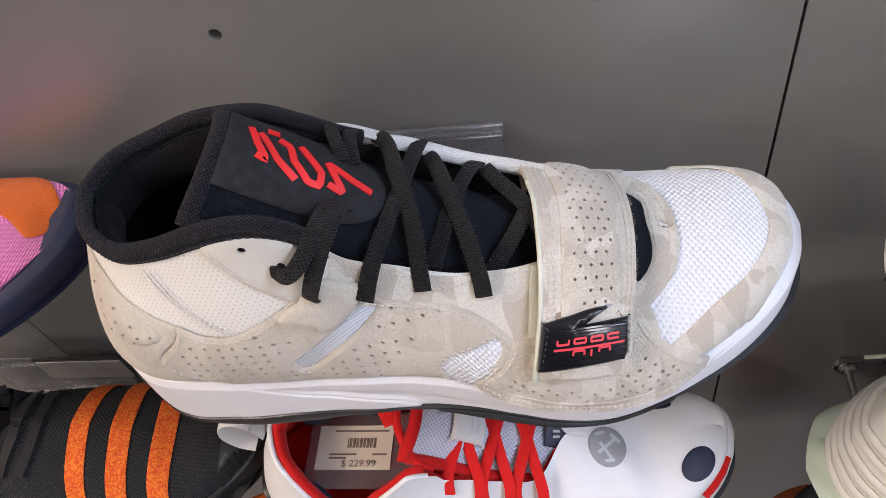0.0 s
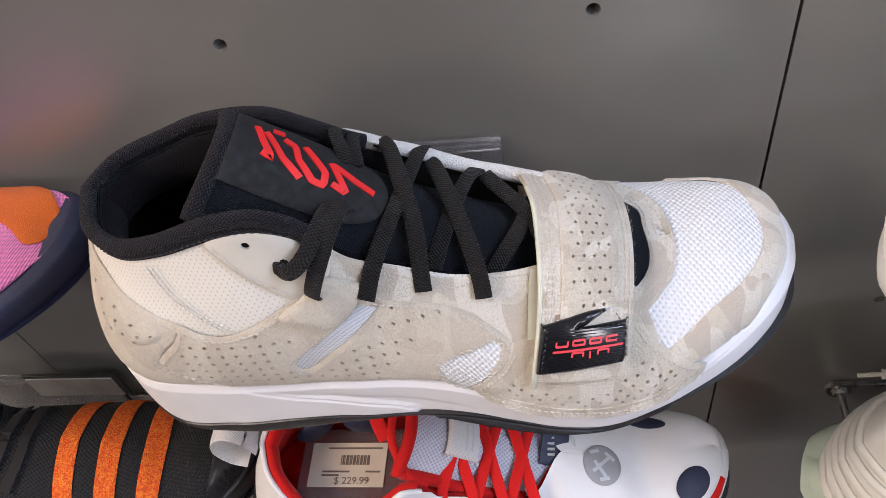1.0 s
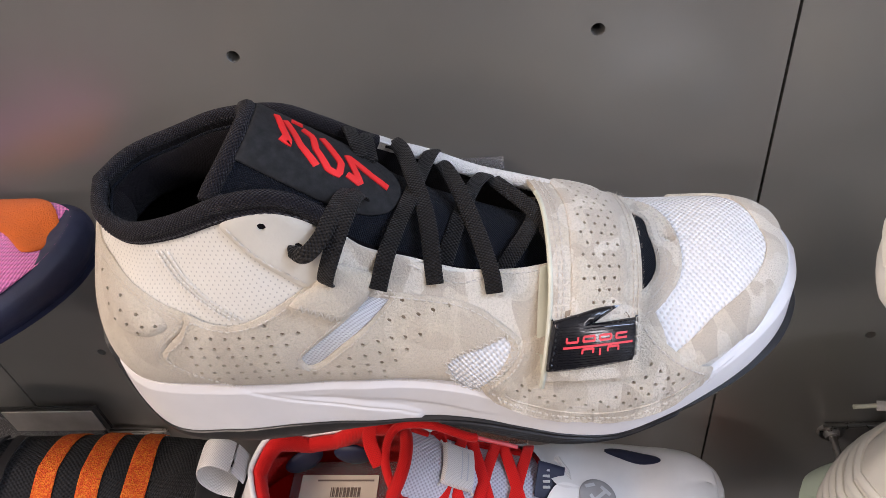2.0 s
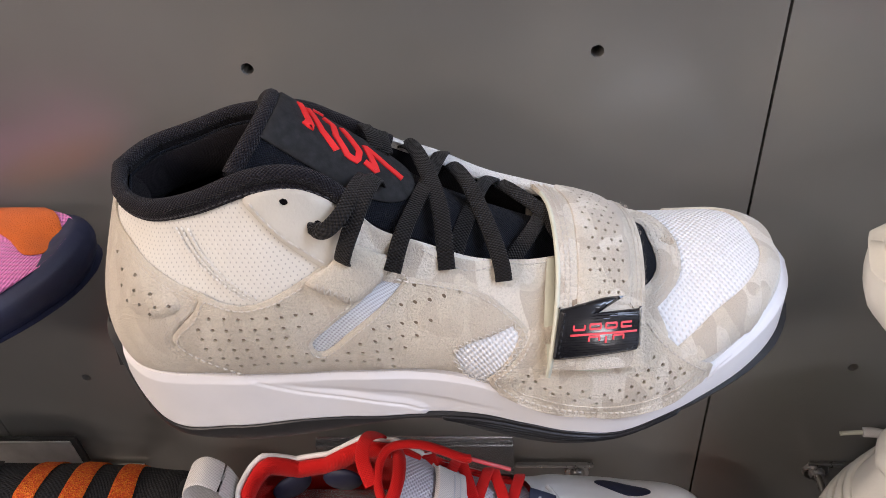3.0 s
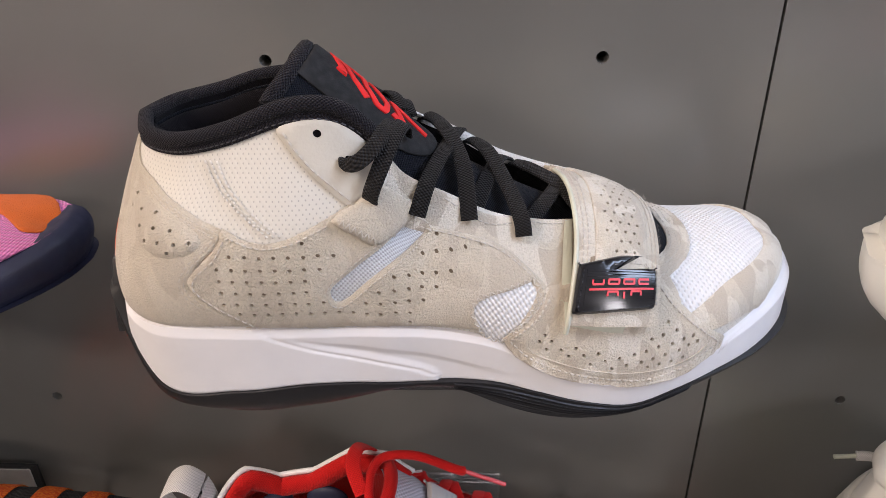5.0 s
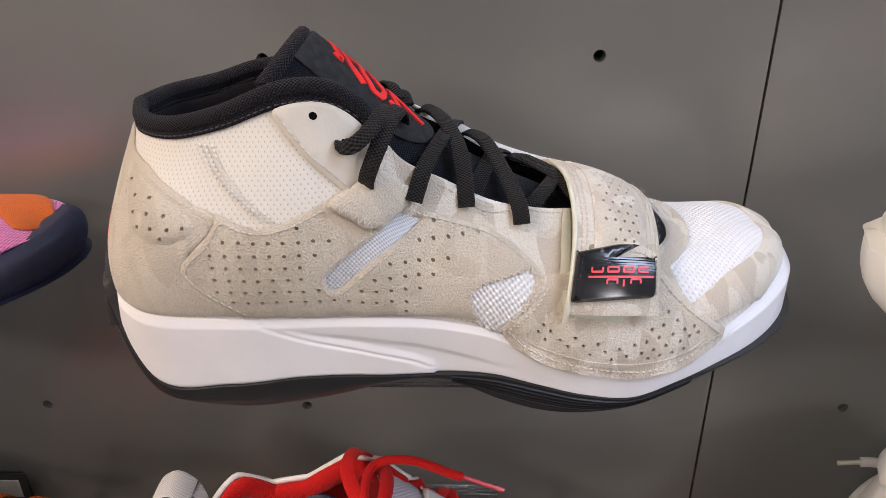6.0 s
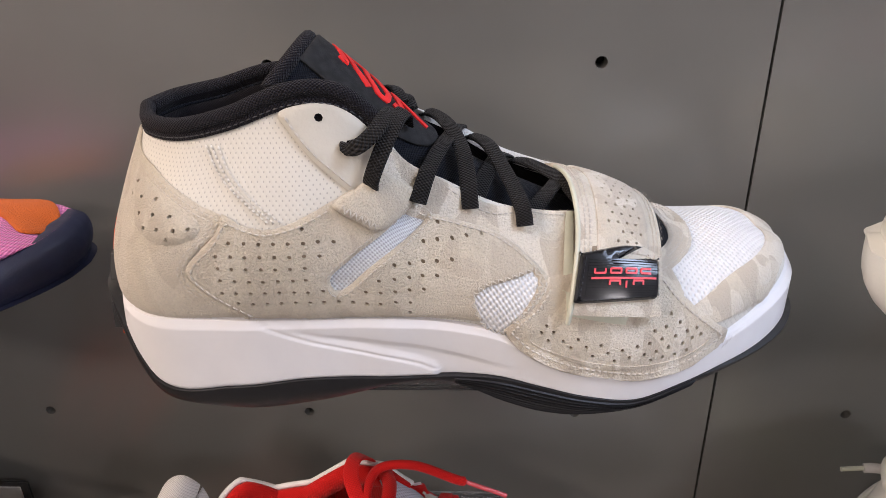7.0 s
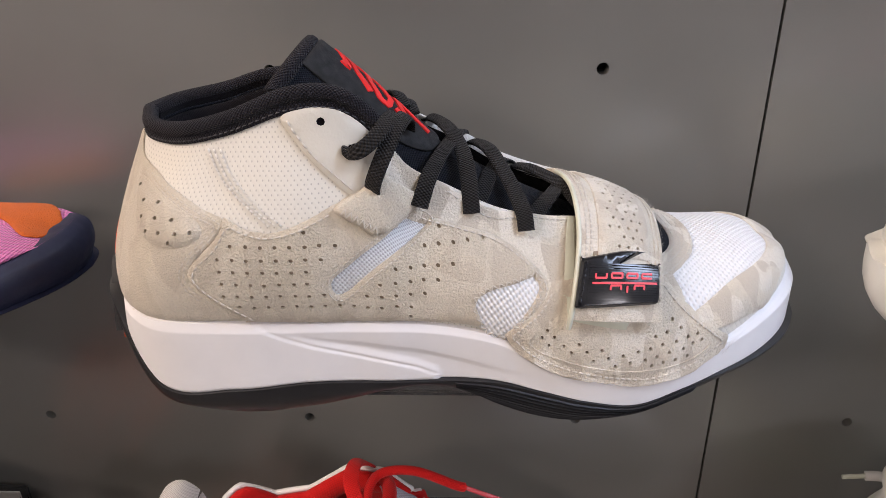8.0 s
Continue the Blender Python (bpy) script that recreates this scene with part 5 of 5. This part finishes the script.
for i in range(len(fr.u)):
    if i < fr.n:
        fr.T[i] -= np.array([0, .009, .004]) * math.exp(-((fr.u[i] - 3.5) / 2.2) ** 2)
    if fr.u[i] < 7:
        fr.T[i, 2] = np.interp(fr.T[i, 0], [-.046, -.036, -.025, -.007, .015, .039, .060, .075], [1.163, 1.172, 1.178, 1.165, 1.169, 1.187, 1.184, 1.168]) - (0.036 * math.exp(-((fr.u[i] - 3.2) / 1.8) ** 2) if i < fr.n else 0)
red = basic_shoe("trainer", "white leather basketball shoe with red lining and red laces", fr, M_WHITELEATHER, M_WHITELEATHER, M_OUTSOLE, M_REDCLOTH, M_WHITELEATHER, 0.0018)
part("collar_padding", tube(collar_line(fr, 6.2, 0.0045, 0.006), 0.0042, 12, squash=1.6), M_REDCLOTH, red, "padded red collar lining")
for u, t in ((1.9, .62), (-1.9, .62), (3.6, .5), (-3.6, .5)):
    j = int(math.copysign(fr.ix(abs(u)), u)) % len(fr.u)
    p = Vector(fr.T[j]) - Vector(fr.o[j]) * 0.0078 - Vector((0, 0, 0.022))
    bm = bmesh.new()
    bmesh.ops.create_uvsphere(bm, u_segments=16, v_segments=10, radius=1.0, matrix=Matrix.LocRotScale(p, Euler((0, 0, math.atan2(fr.o[j][1], fr.o[j][0]))), (0.004, 0.013, 0.010)))
    part("ankle_pad", bm, M_NAVY, red)
TR = [(x - 0.002, y + 0.010, z + DZ + 0.002) for x, y, z in TONGUE]


def red_tongue(lift):
    keep = TONGUE[:]
    TONGUE[:] = TR
    P = tongue_rows(lift, -1, 1, 0, 5.75, 50, 24, 0.012)
    TONGUE[:] = keep
    return P


RT = red_tongue(0.0)
rt = part("tongue", thick_sheet(RT, red_tongue(-.006)), M_LILACMESH, red, "white mesh tongue")
part("binding", tube([*(RT[22:50, 0]), *(RT[49, 1:]), *(RT[22:49, -1][::-1])], 0.0040, 10), M_REDCLOTH, rt)
RS = Surf(RT)
if RS.N[25, 12, 2] < 0:
    RS.N *= -1
part("loop_label", patch(RS, [(33, 6), (33, 6), (33, 17), (33, 17), (41, 17), (41, 17), (41, 6), (41, 6)], 0.002, 0.003, pillow=0.3), M_WHITECLOTH, rt, "white webbing loop with faint grey marks")
part("label_marks", strokes(RS, [[(35 + k * 1.6, 8), (35 + k * 1.6, 15)] for k in range(2)], 0.0009, 0.006, 0.0002), M_SILVER, rt)
rx, ry, rz = -0.013, 0.004, DZ
for k, (xa, xb) in enumerate(((.092, .112), (.108, .094), (.112, .130), (.128, .114), (.132, .150), (.148, .134))):
    zt = lambda x: float(np.interp(x, [.08, .10, .125, .15, .175], [1.403, 1.3955, 1.383, 1.374, 1.366]))
    P = [(xa + rx, -.066 + ry, zt(xa) - .008 + rz), (xa + rx, -.074 + ry, zt(xa) + .002 + rz), ((xa * 2 + xb) / 3 + rx, -.093 + ry, zt((xa * 2 + xb) / 3) + .004 + rz), ((xa + 2 * xb) / 3 + rx, -.113 + ry, zt((xa + 2 * xb) / 3) + .002 + rz), (xb + rx, -.132 + ry, zt(xb) - .004 + rz), (xb + rx, -.140 + ry, zt(xb) - .014 + rz)]
    lace("lace", P, [(0, .7, .7), UPN, UPN, UPN, LATN, LATN], 0.0072, 0.0016, M_REDLACE, red)
P = [(.085 + rx, -.130 + ry, 1.400 + rz), (.075 + rx, -.128 + ry, 1.412 + rz), (.066 + rx, -.110 + ry, 1.424 + rz), (.070 + rx, -.090 + ry, 1.428 + rz), (.090 + rx, -.088 + ry, 1.430 + rz), (.101, -.089, 1.1885), (.106, -.0885, 1.1865)]
part("lace_end", tube(rounded(P, 8, False), 0.0027, 10), M_REDLACE, red)
part("aglet", tube([(.106, -.0885, 1.1866), (.114, -.0888, 1.1832), (.122, -.0890, 1.1800), (.130, -.0892, 1.1765)], 0.0013, 8), plain("clear_red_plastic", (0.75, 0.10, 0.12), 0.25), red)
P = [(.050, -.108, 1.188), (.0435, -.095, 1.1955), (.0445, -.080, 1.1955), (.0510, -.071, 1.186), (.060, -.070, 1.172)]
lace("lace", P, [UPN] * 3 + [(.3, .6, .7)] * 2, 0.0085, 0.002, M_REDLACE, red)
TRED = top_sheet(fr, .145, .259, -.140, -.030, 66)
part("toe_patch", patch(TRED, oval(TRED, .2040, -.0570, .019, .0055, -.12), 0.0003, 0.0006), M_NAVY, red, "navy toe patch")
part("toe_patch", patch(TRED, oval(TRED, .2360, -.1000, .0135, .0085, .8), 0.0003, 0.0006), M_NAVY, red, "navy toe patch")
part("toe_bumper", tube([(.2560, -.0900, 1.0915), (.2520, -.0990, 1.0900), (.2460, -.1075, 1.0885), (.2390, -.1150, 1.0870)], 0.0035, 8), M_REDCLOTH, red, "red toe bumper")
em = part("emblem", patch(TRED, oval(TRED, .1780, -.0960, .0118, .0130), 0.0003, 0.0010), M_GREY, red, "round grey rubber emblem with plain bars")
part("emblem_bars", strokes(TRED, [[TRED.xy(x0 - .008, y0), TRED.xy(x1 - .008, y1)] for x0, y0, x1, y1 in ((.178, -.090, .184, -.0875), (.1800, -.1010, .1915, -.0905), (.1810, -.0945, .1880, -.1035), (.188, -.0885, .1935, -.0930), (.184, -.1055, .1900, -.1040))], 0.0021, 0.0011, 0.0006), M_SILVER, em)
TAB = [(.140, -.089, 1.1385), (.148, -.0895, 1.1350), (.156, -.090, 1.1310)]
tab = part("navy_tab", ribbon(TAB, [UPN] * 3, 0.023, 0.0022), M_NAVY, red, "navy webbing tab with pale bars")
for k in range(4):
    x = .1440
    part("tab_bar", slab(x, x + .0045, -.0955 + .0038 * k, -.0943 + .0038 * k, 1.1372, 1.1386), M_SILVER, tab, smooth=False)
part("trim", tube([(.153, -.070, 1.1290), (.1590, -.080, 1.1305), (.1615, -.092, 1.1300), (.160, -.104, 1.1275), (.153, -.114, 1.1240)], 0.0024, 8), M_WHITECLOTH, red)
LOOP = [(-.040, -.099, 1.168), (-.044, -.099, 1.182), (-.054, -.099, 1.190), (-.064, -.099, 1.184), (-.068, -.099, 1.170), (-.062, -.099, 1.156), (-.052, -.099, 1.150)]
part("pull_loop", ribbon(LOOP, [(-.5, 0, .8), (-.5, 0, .8), (0, 0, 1), (-1, 0, .3), (-.7, 0, -.7), (-.5, 0, -.8), (-.5, 0, -.8)], 0.020, 0.0016), M_WHITECLOTH, red, "white webbing heel loop")
insert = tagged(new("insole_insert"), "clear plastic insert with a price label inside a shoe", "price tag")
part("plate", slab(-.022, .062, -.128, -.074, 1.132, 1.1332, 0.0005), M_ACRYL, insert)
part("label", slab(-.015, .037, -.1155, -.0845, 1.1335, 1.1340), M_PAPER, insert, "beige printed price label", False)
for k in range(17):
    w = (0.0005, 0.0008, 0.0004, 0.0010)[k % 4]
    part("barcode_bar", slab(.0060 + .0012 * k, .0060 + .0012 * k + w, -.1003, -.0935, 1.1341, 1.1343), M_INK, insert, smooth=False)
for x0, x1, y in ((-.004, .034, -.0885), (-.006, .013, -.1050), (-.006, .006, -.1075), (.024, .034, -.1050)):
    part("print_line", slab(x0, x1, y - .0006, y + .0006, 1.1341, 1.1343), M_INK, insert, smooth=False)
txt = bpy.data.curves.new("price", "FONT")
txt.body, txt.size, txt.extrude, txt.align_x = "$ 229.99", 0.0068, 0.0001, "CENTER"
tmp = bpy.data.objects.new("price", txt)
scene.collection.objects.link(tmp)
me = bpy.data.meshes.new_from_object(tmp.evaluated_get(bpy.context.evaluated_depsgraph_get()))
bpy.data.objects.remove(tmp)
me.transform(pose(.015, -.1135, 1.1343))
me.materials.append(M_INK)
ob = new("price_text", me)
ob.parent = insert

# black running shoe with orange stripes
fb = Form(110, moved(-0.338, 0.010, DZ + 0.002, 0.03, close=8))
fb.T[:, 2] += 0.006
blk = basic_shoe("running_shoe", "black mesh running shoe with three flecked orange stripes", fb, M_BLACKMESH, M_OUTSOLE, M_OUTSOLE, M_LINING, M_BLACKMESH)
TB = top_sheet(fb, -.300, -.0795, -.148, -.026, 110, 60)
SB = rolled(fb)
for x in (-.191, -.164, -.137):
    ys = [-.143, -.125, -.100, -.075, -.050, -.034]
    off = [-.003, -.002, -.001, -.002, -.006, -.010]
    P = [TB.xy(x - .0066 + o, y) for o, y in zip(off, ys)] + [TB.xy(x + .0066 + o, y) for o, y in zip(off[::-1], ys[::-1])]
    P = [P[0], *P[:6], P[5], P[6], *P[6:], P[-1]]
    part("stripe", patch(TB, P, 0.0006, 0.0008), M_FLECK, blk, "flecked orange knit stripe")
for k in range(4):
    x = -.262 + .0125 * k
    part("lace", strokes(TB, [rounded([TB.xy(x, -.062), TB.xy(x + .004, -.085), TB.xy(x + .003, -.105), TB.xy(x - .004, -.124)], 8, False)], 0.0062, 0.0010, 0.0020), M_LACE, blk)
part("toe_guard", patch(TB, [TB.xy(-.106, -.128), TB.xy(-.100, -.105), TB.xy(-.098, -.085), TB.xy(-.104, -.056), TB.xy(-.091, -.052), TB.xy(-.0825, -.070), TB.xy(-.084, -.095), TB.xy(-.094, -.120)], 0.0002, 0.0009), M_OUTSOLE, blk, "black rubber toe guard")
card = tagged(new("price_card"), "white price card in a dark holder on the wall shelf", "price card")
part("holder", slab(-.292, -.205, -.012, -.0095, 1.076, 1.108, .001), plain("dark_plastic", (0.03, 0.03, 0.03), 0.4), card)
part("card", slab(-.289, -.211, -.0135, -.0122, 1.077, 1.104), plain("white_card", (0.55, 0.53, 0.51), 0.7), card, "white printed card", False)

# pink knit shoe with navy sole
fp = Form(110, moved(-0.366, 0.030, -0.005, 0.02))
fp.zb[:] = fp.zb - 0.002
fp.zo[:] = fp.zo + 0.008 * np.clip((fp.u - 12) / 4, 0, 1)
fp.zb[:] = fp.zb + 0.006 * np.clip((fp.u - 12) / 4, 0, 1)
fp.F[:, 2] += 0.006 * np.clip((fp.u - 9) / 6, 0, 1)
fp.T[:, 2] -= 0.008 * np.clip((fp.u - 9) / 6, 0, 1)
pk = basic_shoe("knit_shoe", "pink knit running shoe with an orange felt toe and navy sole", fp, M_PINK, M_NAVY, M_NAVY, M_LINING, M_PINK, 0.003, 0.003)
TPK = top_sheet(fp, -.260, -.1035, -.120, -.012, 90, 60)
part("toe_overlay", patch(TPK, [TPK.xy(x - .011, y) for x, y in ((-.165, -.014), (-.160, -.026), (-.145, -.040), (-.125, -.052), (-.112, -.062), (-.103, -.052), (-.1055, -.034), (-.118, -.020), (-.14, -.0135))], 0.0004, 0.0013, rag=0.0002), M_ORANGEFELT, pk, "orange felt toe overlay")

# cream shoe to the other side, heel towards the joint
fc = Form(90, moved(0.347, 0.006, 0.004, 0.050, lean=-0.020))
cr = basic_shoe("canvas_shoe", "cream shoe with a flared sole and dark red lining", fc, M_CREAM, M_CREAM, M_CREAM, M_REDCLOTH, M_CREAM, 0.0085, 0.006)
# mint shoe with a ribbed heel
fm_ = Form(90, moved(0.364, 0.004, DZ, -0.025, lean=-0.006))
mt = basic_shoe("ribbed_shoe", "mint and white shoe with a ribbed heel and flared sole", fm_, M_CREAM, M_MINT, M_MINT, M_CREAM, M_CREAM, 0.005, 0.012)
for k in range(6):
    q = 0.10 + 0.11 * k
    U_ = fm_.upper(40, 0.0008)
    idx = [i for i in range(fm_.n) if fm_.u[i] <= 5][::-1] + [i for i in range(fm_.n, len(fm_.u)) if fm_.u[i] <= 5][::-1]
    part("rib", tube([U_[i, int(q * 39)] for i in idx], 0.0026, 8, squash=1.3), M_CREAM, mt)
SM = rolled(fm_, 40)
SM.N *= -1
for u in (1.1, 1.6, 2.1, 2.6, 3.1):
    for t in (.76, .88):
        a, b = SM.st(-u, t)
        part("triangle_mark", patch(SM, [(a, b), (a, b), (a + 1.6, b), (a + 1.6, b), (a + .8, b + 2.4), (a + .8, b + 2.4)], 0.0034, 0.0004, smooth=2, step=0.0015), plain("red_mark", (0.6, 0.10, 0.06), 0.6) if u == 1.1 and t == .76 else bpy.data.materials["red_mark"], mt)
part("heel_label", slab(.352, .385, -.122, -.100, 1.1220, 1.1230), plain("sky_blue_print", (0.10, 0.42, 0.70), 0.5), mt, "sky blue insole print", False)
LW = [(.343, -.060, 1.172), (.352, -.062, 1.173), (.365, -.066, 1.168), (.38, -.072, 1.158)]
part("lace_end", tube(rounded(LW, 8, False), 0.0030, 10), M_WHITECLOTH, mt)
part("aglet", tube([(.330, -.060, 1.171), (.337, -.060, 1.1715), (.343, -.060, 1.172)], 0.0014, 8), M_PALE, mt)

# shoes of the row below
fo = Form(70, moved(-0.125, 0.0, 2 * DZ + 0.026, 0.0))
ob = basic_shoe("court_shoe", "orange and grey shoe on the lower shelf", fo, M_ORANGEFELT, M_GREY, M_GREY, M_ORANGEFELT, M_ORANGEFELT)
fk = Form(70, moved(0.345, 0.01, 2 * DZ + 0.030, -0.004))
ob = basic_shoe("skate_shoe", "black and orange shoe with a pale sole on the lower shelf", fk, M_BLACKMESH, M_CREAM, M_CREAM, M_LINING, M_BLACKMESH, 0.005)
SK = rolled(fk, 40)
part("heel_panel", patch(SK, [SK.st(-2.4, .25), SK.st(-.2, .25), SK.st(.2, .85), SK.st(-2.0, .85)], 0.0005, 0.0012), M_ORANGEFELT, ob, "orange heel panel")
